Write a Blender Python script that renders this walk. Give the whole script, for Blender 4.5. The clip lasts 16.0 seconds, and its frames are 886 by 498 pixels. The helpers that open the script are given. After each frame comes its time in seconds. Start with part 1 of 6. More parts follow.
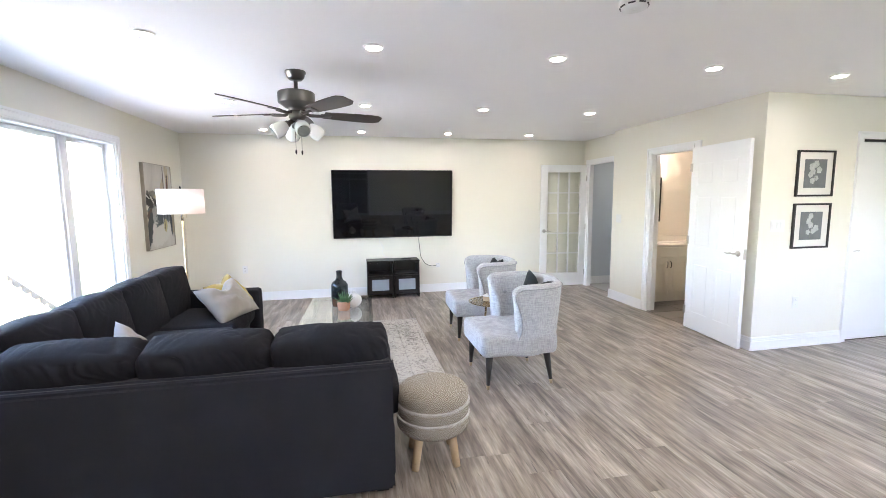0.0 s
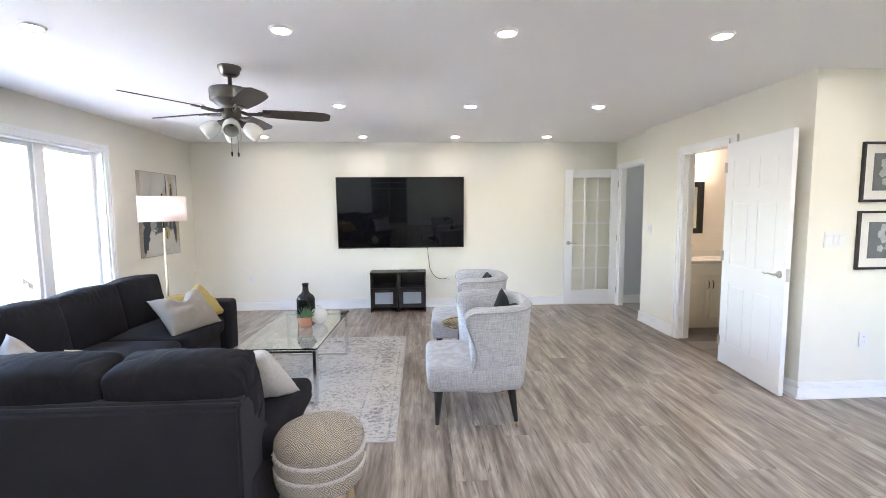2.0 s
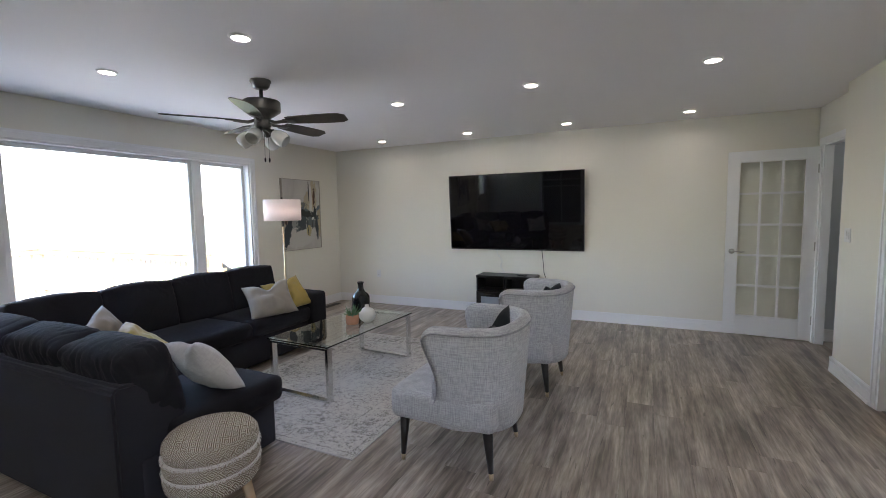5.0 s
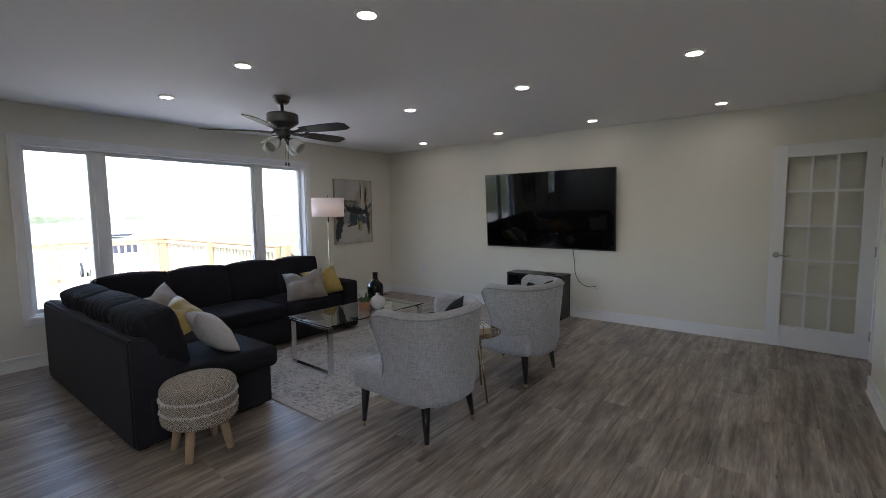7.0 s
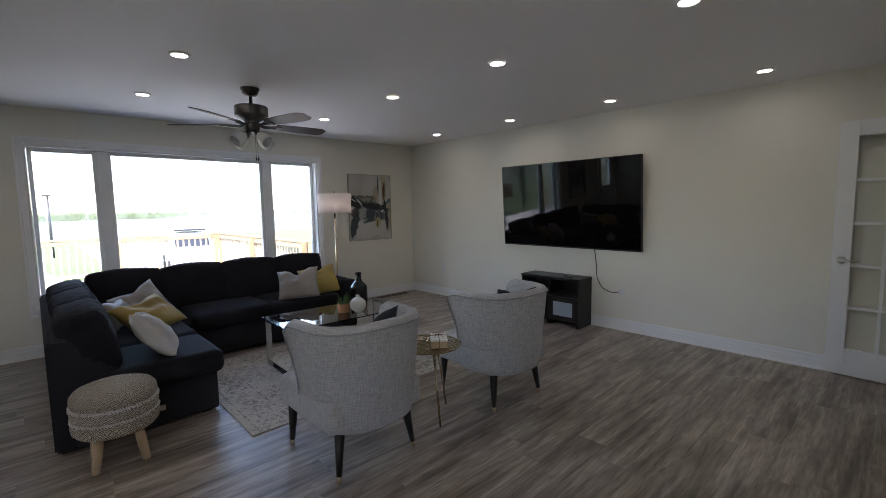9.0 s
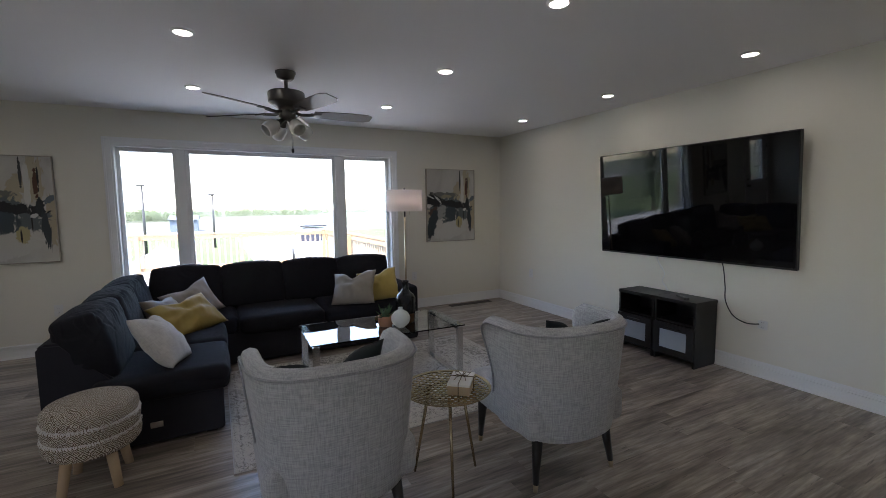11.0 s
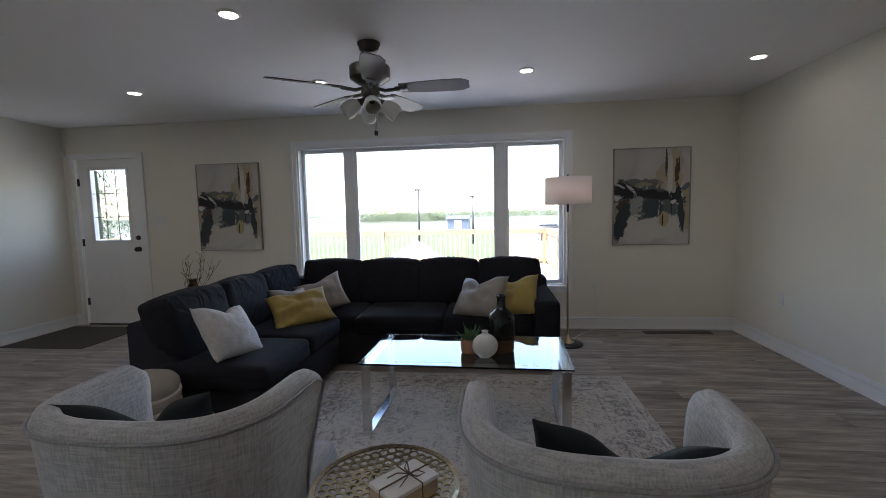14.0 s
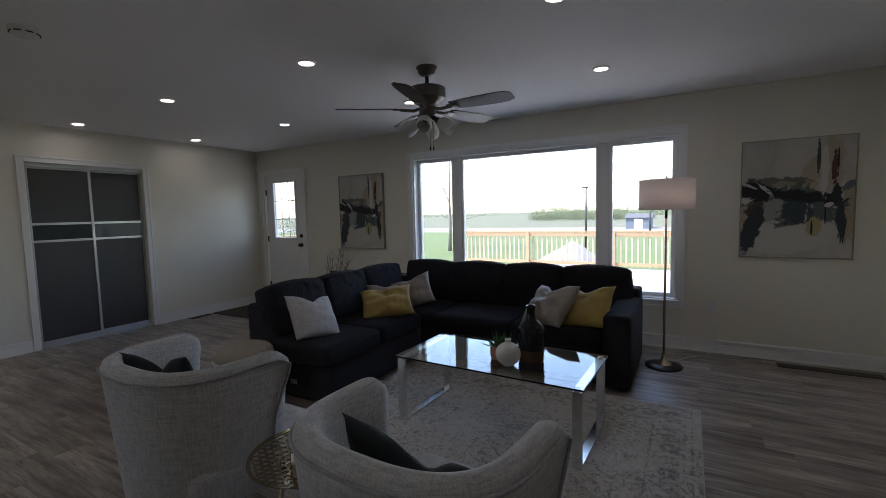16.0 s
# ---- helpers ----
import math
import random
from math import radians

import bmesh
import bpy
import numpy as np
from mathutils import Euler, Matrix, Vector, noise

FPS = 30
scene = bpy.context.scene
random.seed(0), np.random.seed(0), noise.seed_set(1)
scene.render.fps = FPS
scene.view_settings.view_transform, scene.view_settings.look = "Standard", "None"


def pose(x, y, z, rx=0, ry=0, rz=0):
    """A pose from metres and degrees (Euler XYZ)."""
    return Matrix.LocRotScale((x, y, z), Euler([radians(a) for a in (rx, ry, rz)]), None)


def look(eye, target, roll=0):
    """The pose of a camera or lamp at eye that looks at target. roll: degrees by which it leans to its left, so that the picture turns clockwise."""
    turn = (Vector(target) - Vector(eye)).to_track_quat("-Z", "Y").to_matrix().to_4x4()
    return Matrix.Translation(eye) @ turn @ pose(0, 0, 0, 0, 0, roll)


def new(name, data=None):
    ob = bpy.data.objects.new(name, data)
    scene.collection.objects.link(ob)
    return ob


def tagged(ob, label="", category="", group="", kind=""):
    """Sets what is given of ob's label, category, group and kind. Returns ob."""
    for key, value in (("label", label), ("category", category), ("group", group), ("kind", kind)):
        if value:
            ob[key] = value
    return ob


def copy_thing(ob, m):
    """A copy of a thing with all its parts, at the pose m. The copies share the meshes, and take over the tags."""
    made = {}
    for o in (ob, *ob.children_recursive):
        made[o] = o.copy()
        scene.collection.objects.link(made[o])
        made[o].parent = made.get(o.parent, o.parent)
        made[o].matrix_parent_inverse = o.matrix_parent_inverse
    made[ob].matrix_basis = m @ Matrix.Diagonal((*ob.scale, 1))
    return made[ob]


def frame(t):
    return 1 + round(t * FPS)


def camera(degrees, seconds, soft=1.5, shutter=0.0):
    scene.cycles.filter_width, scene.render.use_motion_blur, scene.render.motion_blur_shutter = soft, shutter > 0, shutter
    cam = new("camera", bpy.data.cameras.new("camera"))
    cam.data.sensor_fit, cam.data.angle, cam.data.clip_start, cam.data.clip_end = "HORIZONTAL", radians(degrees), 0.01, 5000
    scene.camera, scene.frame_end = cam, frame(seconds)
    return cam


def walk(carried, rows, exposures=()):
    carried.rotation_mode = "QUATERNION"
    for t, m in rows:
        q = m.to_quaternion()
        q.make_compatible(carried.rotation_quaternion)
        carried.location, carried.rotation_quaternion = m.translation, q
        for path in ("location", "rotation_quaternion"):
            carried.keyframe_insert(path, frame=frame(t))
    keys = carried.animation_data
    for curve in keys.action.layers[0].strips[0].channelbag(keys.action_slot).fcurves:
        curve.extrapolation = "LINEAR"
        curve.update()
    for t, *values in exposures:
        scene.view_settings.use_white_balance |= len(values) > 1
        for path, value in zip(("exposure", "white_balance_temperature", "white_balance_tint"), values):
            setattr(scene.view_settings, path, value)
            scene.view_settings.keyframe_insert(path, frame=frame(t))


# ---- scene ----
cam = camera(91.0, 16.0, soft=0.5)
PATH = [
    (0, (0.192, 0.31, 1.493), (0.597, 2.255, 1.264), -0.5),
    (0.5, (0.423, 0.361, 1.493), (0.766, 2.32, 1.287), -0.6),
    (1, (0.642, 0.461, 1.464), (0.928, 2.432, 1.274), -0.4),
    (1.5, (0.856, 0.57, 1.467), (1.064, 2.551, 1.284), -0.4),
    (2, (1.096, 0.671, 1.454), (1.204, 2.66, 1.275), -0.5),
    (2.5, (1.343, 0.749, 1.46), (1.329, 2.741, 1.285), -0.5),
    (3, (1.534, 0.898, 1.422), (1.409, 2.886, 1.243), -0.4),
    (3.5, (1.734, 1.067, 1.435), (1.483, 3.043, 1.252), -0.6),
    (4, (1.967, 1.217, 1.43), (1.537, 3.161, 1.246), -0.9),
    (4.5, (2.203, 1.302, 1.437), (1.534, 3.178, 1.257), -1.0),
    (5, (2.453, 1.341, 1.438), (1.613, 3.147, 1.267), -1.0),
    (5.2, (2.548, 1.342, 1.448), (1.646, 3.119, 1.279), -0.9),
    (7.5, (3.536, 1.715, 1.412), (2.268, 3.252, 1.236), -0.8),
    (8, (3.676, 1.931, 1.409), (2.349, 3.416, 1.23), -1.0),
    (10.3, (3.607, 2.986, 1.436), (1.953, 4.093, 1.242), -0.7),
    (10.5, (3.555, 3.071, 1.42), (1.865, 4.123, 1.23), -0.7),
    (11, (3.388, 3.292, 1.405), (1.621, 4.21, 1.214), -0.7),
    (11.5, (3.268, 3.501, 1.395), (1.427, 4.26, 1.208), -0.8),
    (12, (3.167, 3.757, 1.378), (1.269, 4.36, 1.195), -1.0),
    (12.5, (3.053, 3.976, 1.349), (1.11, 4.414, 1.167), -1.0),
    (13, (2.919, 4.186, 1.341), (0.944, 4.441, 1.159), -1.1),
    (13.5, (2.813, 4.39, 1.332), (0.822, 4.424, 1.15), -1.2),
    (14, (2.728, 4.616, 1.318), (0.748, 4.39, 1.148), -1.3),
    (14.5, (2.699, 4.82, 1.3), (0.759, 4.361, 1.139), -1.3),
    (15, (2.714, 5.05, 1.329), (0.834, 4.387, 1.175), -1.4),
    (15.5, (2.67, 5.302, 1.335), (0.859, 4.467, 1.186), -1.3),
    (16, (2.613, 5.504, 1.375), (0.878, 4.522, 1.213), -1.4),
]
EXPOSURES = [(t, e, 6580, 16.6) for t, e in ((0.0, 5.47), (1.5, 5.40), (3.5, 4.83), (5.0, 4.13), (7.5, 3.32), (11.0, 3.30), (14.5, 3.12), (16.0, 2.56))]
walk(cam, [(t, look(eye, target, roll)) for t, eye, target, roll in PATH], EXPOSURES)

# ---- world and sun ----
SUN_ELEVATION, SUN_AZIMUTH = 55.0, 130.0
world = bpy.data.worlds.new("sky")
scene.world = world
world.use_nodes = True
wn = world.node_tree.nodes
wn.clear()
sky = wn.new("ShaderNodeTexSky")
sky.sky_type = "NISHITA"
sky.sun_disc = False
sky.sun_elevation = radians(SUN_ELEVATION)
sky.sun_rotation = radians(SUN_AZIMUTH)
sky.air_density, sky.dust_density, sky.ozone_density = 1.0, 1.0, 0.5
wb = wn.new("ShaderNodeBackground")
wb.inputs["Strength"].default_value = 0.15
wo = wn.new("ShaderNodeOutputWorld")
world.node_tree.links.new(sky.outputs[0], wb.inputs["Color"])
world.node_tree.links.new(wb.outputs[0], wo.inputs["Surface"])
sun_data = bpy.data.lights.new("sun", "SUN")
sun_data.energy, sun_data.angle, sun_data.color = 1.5, radians(3.0), (1.0, 0.96, 0.9)
sun = new("sun", sun_data)
az, el = radians(SUN_AZIMUTH), radians(SUN_ELEVATION)
sun.matrix_world = look((0, 0, 0), (-math.sin(az) * math.cos(el), -math.cos(az) * math.cos(el), -math.sin(el)))

# added fill lamp behind the start of the walk, standing in for unseen daylight
kl = bpy.data.lights.new("unseen_fill_light", "AREA")
kl.shape, kl.size, kl.size_y, kl.energy, kl.color = "RECTANGLE", 1.15, 1.05, 0.21, (0.98, 0.985, 1.0)
back_light = new("unseen_fill_light", kl)
back_light.matrix_world = look((4.8, -0.70, 1.505), (4.8, 7.0, 1.505))

# ---- materials ----
def mat(name, color, rough=0.5, metal=0.0, vary=0.0, scale=8.0, bump=0.0, bump_scale=60.0, random_tint=0.0, sheen=0.0, second=None, spec=0.5):
    """A painted, cloth or metal surface with colour variation at two scales and a fine relief."""
    m = bpy.data.materials.new(name)
    m.use_nodes = True
    nt = m.node_tree
    n, l = nt.nodes, nt.links
    b = n["Principled BSDF"]
    b.inputs["Roughness"].default_value = rough
    b.inputs["Metallic"].default_value = metal
    b.inputs["Specular IOR Level"].default_value = spec
    if sheen:
        b.inputs["Sheen Weight"].default_value = sheen
        b.inputs["Sheen Roughness"].default_value = 0.4
    b.inputs["Base Color"].default_value = (*color, 1)
    co = n.new("ShaderNodeTexCoord")
    if vary or random_tint or second:
        big = n.new("ShaderNodeTexNoise")
        big.inputs["Scale"].default_value = scale
        big.inputs["Detail"].default_value = 6
        l.new(co.outputs["Object"], big.inputs["Vector"])
        mix = n.new("ShaderNodeMix")
        mix.data_type = "RGBA"
        dark = second or tuple(c * (1 - vary) for c in color)
        mix.inputs["A"].default_value = (*dark, 1)
        mix.inputs["B"].default_value = (*tuple(min(1, c * (1 + (0 if second else vary))) for c in color), 1)
        l.new(big.outputs["Fac"], mix.inputs["Factor"])
        out = mix.outputs["Result"]
        if random_tint:
            info = n.new("ShaderNodeObjectInfo")
            hsv = n.new("ShaderNodeHueSaturation")
            rr = n.new("ShaderNodeMapRange")
            rr.inputs["To Min"].default_value, rr.inputs["To Max"].default_value = 1 - random_tint, 1 + random_tint
            l.new(info.outputs["Random"], rr.inputs["Value"])
            l.new(rr.outputs["Result"], hsv.inputs["Value"])
            l.new(out, hsv.inputs["Color"])
            out = hsv.outputs["Color"]
        l.new(out, b.inputs["Base Color"])
    if bump:
        fine = n.new("ShaderNodeTexNoise")
        fine.inputs["Scale"].default_value = bump_scale
        fine.inputs["Detail"].default_value = 4
        l.new(co.outputs["Object"], fine.inputs["Vector"])
        bp = n.new("ShaderNodeBump")
        bp.inputs["Strength"].default_value = bump
        bp.inputs["Distance"].default_value = 0.004
        l.new(fine.outputs["Fac"], bp.inputs["Height"])
        l.new(bp.outputs["Normal"], b.inputs["Normal"])
    return m


def glow(name, color, strength):
    m = bpy.data.materials.new(name)
    m.use_nodes = True
    b = m.node_tree.nodes["Principled BSDF"]
    b.inputs["Base Color"].default_value = (*color, 1)
    b.inputs["Emission Color"].default_value = (*color, 1)
    b.inputs["Emission Strength"].default_value = strength
    return m


def shade_cloth():
    """Thin white lampshade cloth that lets half of the light through."""
    m = mat("white_lamp_shade", (0.80, 0.77, 0.755), 0.8, vary=0.02, scale=60, bump=0.1, bump_scale=300)
    n, l = m.node_tree.nodes, m.node_tree.links
    tr, mx = n.new("ShaderNodeBsdfTranslucent"), n.new("ShaderNodeMixShader")
    tr.inputs["Color"].default_value = (0.90, 0.82, 0.79, 1)
    mx.inputs["Fac"].default_value = 0.45
    l.new(n["Principled BSDF"].outputs[0], mx.inputs[1]), l.new(tr.outputs[0], mx.inputs[2])
    l.new(mx.outputs[0], n["Material Output"].inputs["Surface"])
    return m


def glass(name, color=(1, 1, 1), rough=0.0, ior=1.45):
    m = bpy.data.materials.new(name)
    m.use_nodes = True
    b = m.node_tree.nodes["Principled BSDF"]
    b.inputs["Base Color"].default_value = (*color, 1)
    b.inputs["Transmission Weight"].default_value = 1.0
    b.inputs["Roughness"].default_value = rough
    b.inputs["IOR"].default_value = ior
    return m


def woven(name, color, dark, scale, rough=0.9):
    """Linen or tweed: long crossed threads and a soft blotch."""
    m = mat(name, color, rough, sheen=0.15)
    nt = m.node_tree
    n, l = nt.nodes, nt.links
    b = n["Principled BSDF"]
    co = n.new("ShaderNodeTexCoord")
    heights = []
    for sq in ((0.07, 0.07, 1.0), (0.85, 0.85, 0.07)):
        mp = n.new("ShaderNodeMapping")
        mp.inputs["Scale"].default_value = tuple(scale * c for c in sq)
        no = n.new("ShaderNodeTexNoise")
        no.inputs["Scale"].default_value = 1.0
        no.inputs["Detail"].default_value = 2
        l.new(co.outputs["Object"], mp.inputs["Vector"])
        l.new(mp.outputs["Vector"], no.inputs["Vector"])
        heights.append(no.outputs["Fac"])
    add = n.new("ShaderNodeMath")
    add.operation = "ADD"
    l.new(heights[0], add.inputs[0]), l.new(heights[1], add.inputs[1])
    ramp = n.new("ShaderNodeMapRange")
    ramp.inputs["From Min"].default_value, ramp.inputs["From Max"].default_value = 0.75, 1.2
    l.new(add.outputs[0], ramp.inputs["Value"])
    mix = n.new("ShaderNodeMix")
    mix.data_type = "RGBA"
    mix.inputs["A"].default_value, mix.inputs["B"].default_value = (*dark, 1), (*color, 1)
    l.new(ramp.outputs["Result"], mix.inputs["Factor"])
    l.new(mix.outputs["Result"], b.inputs["Base Color"])
    bp = n.new("ShaderNodeBump")
    bp.inputs["Strength"].default_value, bp.inputs["Distance"].default_value = 0.35, 0.003
    l.new(add.outputs[0], bp.inputs["Height"])
    l.new(bp.outputs["Normal"], b.inputs["Normal"])
    return m


def plank_material():
    """Grey-brown vinyl plank: stretched grain, darker streaks, a tint for each board."""
    m = bpy.data.materials.new("vinyl_plank")
    m.use_nodes = True
    nt = m.node_tree
    n, l = nt.nodes, nt.links
    b = n["Principled BSDF"]
    co, info = n.new("ShaderNodeNewGeometry"), n.new("ShaderNodeObjectInfo")
    shift = n.new("ShaderNodeCombineXYZ")
    mul = n.new("ShaderNodeMath")
    mul.operation = "MULTIPLY"
    mul.inputs[1].default_value = 40.0
    l.new(info.outputs["Random"], mul.inputs[0])
    l.new(mul.outputs[0], shift.inputs["Y"]), l.new(mul.outputs[0], shift.inputs["X"])
    vadd = n.new("ShaderNodeVectorMath")
    vadd.operation = "ADD"
    l.new(co.outputs["Position"], vadd.inputs[0]), l.new(shift.outputs[0], vadd.inputs[1])

    def grain(sx, sy, detail, distort=0.0):
        mp = n.new("ShaderNodeMapping")
        mp.inputs["Scale"].default_value = (sx, sy, 1)
        no = n.new("ShaderNodeTexNoise")
        no.inputs["Scale"].default_value = 1.0
        no.inputs["Detail"].default_value = detail
        no.inputs["Distortion"].default_value = distort
        l.new(vadd.outputs[0], mp.inputs["Vector"]), l.new(mp.outputs["Vector"], no.inputs["Vector"])
        return no.outputs["Fac"]

    broad, fine = grain(17, 1.25, 6, 0.55), grain(75, 7.0, 6)
    patch, crack = grain(6.0, 1.9, 4, 0.4), grain(46, 4.2, 3, 0.8)
    both_grains = n.new("ShaderNodeMix")
    both_grains.inputs["Factor"].default_value = 0.38
    l.new(broad, both_grains.inputs["A"]), l.new(patch, both_grains.inputs["B"])
    ramp = n.new("ShaderNodeValToRGB")
    e = ramp.color_ramp.elements
    e[0].position, e[0].color = 0.36, (0.135, 0.113, 0.092, 1)
    e[1].position, e[1].color = 0.63, (0.49, 0.432, 0.375, 1)
    mid = ramp.color_ramp.elements.new(0.5)
    mid.color = (0.315, 0.262, 0.218, 1)
    l.new(both_grains.outputs["Result"], ramp.inputs["Fac"])
    fr = n.new("ShaderNodeMapRange")
    fr.inputs["From Min"].default_value, fr.inputs["From Max"].default_value = 0.3, 0.7
    fr.inputs["To Min"].default_value, fr.inputs["To Max"].default_value = 0.70, 1.24
    l.new(fine, fr.inputs["Value"])
    knot = n.new("ShaderNodeMapRange")
    knot.inputs["From Min"].default_value, knot.inputs["From Max"].default_value = 0.655, 0.70
    knot.inputs["To Min"].default_value, knot.inputs["To Max"].default_value = 1.0, 0.55
    l.new(crack, knot.inputs["Value"])
    flaw = n.new("ShaderNodeMath")
    flaw.operation = "MULTIPLY"
    l.new(fr.outputs[0], flaw.inputs[0]), l.new(knot.outputs[0], flaw.inputs[1])
    tint = n.new("ShaderNodeMapRange")
    tint.inputs["To Min"].default_value, tint.inputs["To Max"].default_value = 0.91, 1.07
    l.new(info.outputs["Random"], tint.inputs["Value"])
    both = n.new("ShaderNodeMath")
    both.operation = "MULTIPLY"
    l.new(flaw.outputs[0], both.inputs[0]), l.new(tint.outputs[0], both.inputs[1])
    hsv = n.new("ShaderNodeHueSaturation")
    l.new(ramp.outputs["Color"], hsv.inputs["Color"]), l.new(both.outputs[0], hsv.inputs["Value"])
    l.new(hsv.outputs["Color"], b.inputs["Base Color"])
    rr = n.new("ShaderNodeMapRange")
    rr.inputs["To Min"].default_value, rr.inputs["To Max"].default_value = 0.27, 0.44
    l.new(broad, rr.inputs["Value"]), l.new(rr.outputs[0], b.inputs["Roughness"])
    bp = n.new("ShaderNodeBump")
    bp.inputs["Strength"].default_value, bp.inputs["Distance"].default_value = 0.25, 0.002
    l.new(fine, bp.inputs["Height"]), l.new(bp.outputs["Normal"], b.inputs["Normal"])
    return m


WALL = mat("cream_wall_paint", (0.81, 0.782, 0.693), 0.6, vary=0.015, scale=1.5, bump=0.08, bump_scale=220)
CEIL = mat("ceiling_paint", (0.91, 0.90, 0.90), 0.8, vary=0.012, scale=1.2, bump=0.1, bump_scale=180)
TRIM = mat("white_trim_paint", (0.87, 0.87, 0.865), 0.35, vary=0.015, scale=3, bump=0.03, bump_scale=40)
HALLP = mat("grey_hall_paint", (0.62, 0.66, 0.69), 0.6, vary=0.02, scale=2, bump=0.06, bump_scale=200)
BATHP = mat("peach_bath_paint", (0.82, 0.77, 0.70), 0.6, vary=0.02, scale=2, bump=0.06, bump_scale=200)
PLANK = plank_material()
TILE = mat("bath_tile", (0.20, 0.175, 0.15), 0.35, vary=0.15, scale=6, random_tint=0.35, bump=0.1)
GROUT = mat("grout", (0.42, 0.41, 0.39), 0.9, vary=0.1, scale=30)
SUBFLOOR = mat("subfloor", (0.12, 0.10, 0.085), 0.9, vary=0.1, scale=8)
VINYL = mat("white_vinyl_frame", (0.82, 0.82, 0.82), 0.35, vary=0.01, scale=4)
PANE = glass("window_glass", (0.98, 1.0, 0.99), 0.0, 1.1)
DOORGL = glass("door_glass", (0.97, 1.0, 0.985), 0.0, 1.45)
CLEAR = glass("table_glass", (0.93, 0.985, 0.965), 0.0, 1.5)
SOFA = mat("charcoal_microfibre", (0.0155, 0.0155, 0.0200), 0.9, vary=0.25, scale=5, bump=0.25, bump_scale=420, sheen=0.02, spec=0.18)
# same cloth as SOFA, colour raised for the light on base and back
SOFA_LIT = mat("charcoal_microfibre_lit", (0.0255, 0.0255, 0.0325), 0.9, vary=0.2, scale=5, bump=0.2, bump_scale=420, sheen=0.06, spec=0.2)
LINEN = woven("grey_linen", (0.495, 0.49, 0.495), (0.32, 0.32, 0.33), 230)
PIPE = woven("linen_piping", (0.36, 0.36, 0.375), (0.24, 0.24, 0.255), 260)
EBONY = mat("black_lacquered_wood", (0.012, 0.011, 0.011), 0.3, vary=0.2, scale=20)
BRASS = mat("brushed_brass", (0.56, 0.46, 0.31), 0.3, 1.0, vary=0.08, scale=30)
GOLDT = mat("hammered_brass", (0.50, 0.41, 0.26), 0.2, 1.0, vary=0.12, scale=25, bump=0.3, bump_scale=50)
CHROME = mat("polished_chrome", (0.74, 0.75, 0.76), 0.16, 1.0, vary=0.02, scale=10)
NICKEL = mat("brushed_nickel", (0.52, 0.50, 0.47), 0.3, 1.0, vary=0.06, scale=30)
PEWTER = mat("pewter_metal", (0.155, 0.148, 0.138), 0.32, 1.0, vary=0.08, scale=20)
BLADE = mat("dark_walnut_blade", (0.055, 0.040, 0.033), 0.38, vary=0.3, scale=14, bump=0.08)
FROST = glass("frosted_glass", (0.95, 0.95, 0.92), 0.35, 1.4)
OPAL = mat("opal_glass", (0.80, 0.80, 0.77), 0.25, vary=0.03, scale=9)
BLACKP = mat("black_brown_laminate", (0.009, 0.0085, 0.0085), 0.42, vary=0.15, scale=12, bump=0.1, bump_scale=120)
SCREEN = mat("tv_screen", (0.004, 0.004, 0.005), 0.025, spec=0.42)
PLASTIC = mat("black_plastic", (0.015, 0.015, 0.016), 0.4, vary=0.1, scale=40)
WHITEP = mat("white_plastic", (0.78, 0.78, 0.76), 0.35, vary=0.02, scale=20)
GREYGL = mat("frosted_grey_panel", (0.33, 0.36, 0.40), 0.35, vary=0.04, scale=8)
CLOSET = mat("graphite_closet_panel", (0.062, 0.062, 0.068), 0.45, vary=0.06, scale=3, bump=0.04)
ALU = mat("satin_aluminium", (0.50, 0.51, 0.53), 0.4, 1.0, vary=0.03, scale=20)
CREAMC = mat("cream_cabinet_paint", (0.78, 0.74, 0.65), 0.4, vary=0.03, scale=4)
COUNTER = mat("cultured_marble", (0.76, 0.72, 0.66), 0.2, vary=0.06, scale=9)
MIRROR = mat("mirror", (0.9, 0.9, 0.9), 0.01, 1.0)
OAKLEG = mat("pale_wood_leg", (0.58, 0.42, 0.26), 0.5, vary=0.15, scale=14, bump=0.1)
TERRA = mat("terracotta", (0.42, 0.20, 0.11), 0.75, vary=0.12, scale=20, bump=0.15)
WHITEC = mat("white_ceramic", (0.72, 0.71, 0.68), 0.45, vary=0.04, scale=12, bump=0.15, bump_scale=30)
DARKC = mat("dark_glazed_ceramic", (0.012, 0.014, 0.016), 0.12, vary=0.2, scale=12)
AMBERC = mat("brown_glaze_band", (0.10, 0.045, 0.022), 0.18, vary=0.3, scale=14)
SMOKE = glass("smoked_amber_glass", (0.50, 0.41, 0.33), 0.02, 1.2)
TWIG = mat("dry_twig", (0.035, 0.026, 0.022), 0.8, vary=0.3, scale=40)
LEAF = mat("succulent_leaf", (0.06, 0.14, 0.045), 0.5, vary=0.3, scale=40)
TEAL = mat("teal_velvet", (0.0022, 0.0085, 0.0125), 0.75, vary=0.35, scale=9, sheen=0.02, bump=0.2, bump_scale=160)
TAUPE = mat("taupe_satin", (0.275, 0.240, 0.205), 0.5, vary=0.10, scale=4, bump=0.1, bump_scale=200, sheen=0.1)
MUSTARD = mat("mustard_velvet", (0.36, 0.255, 0.06), 0.65, vary=0.16, scale=5, sheen=0.25, bump=0.1, bump_scale=200)
OATMEAL = woven("oatmeal_weave", (0.56, 0.53, 0.51), (0.42, 0.40, 0.385), 300)
SHADE = shade_cloth()
MATCL = mat("brown_door_mat", (0.07, 0.06, 0.05), 0.95, vary=0.25, scale=60, bump=0.5, bump_scale=300)
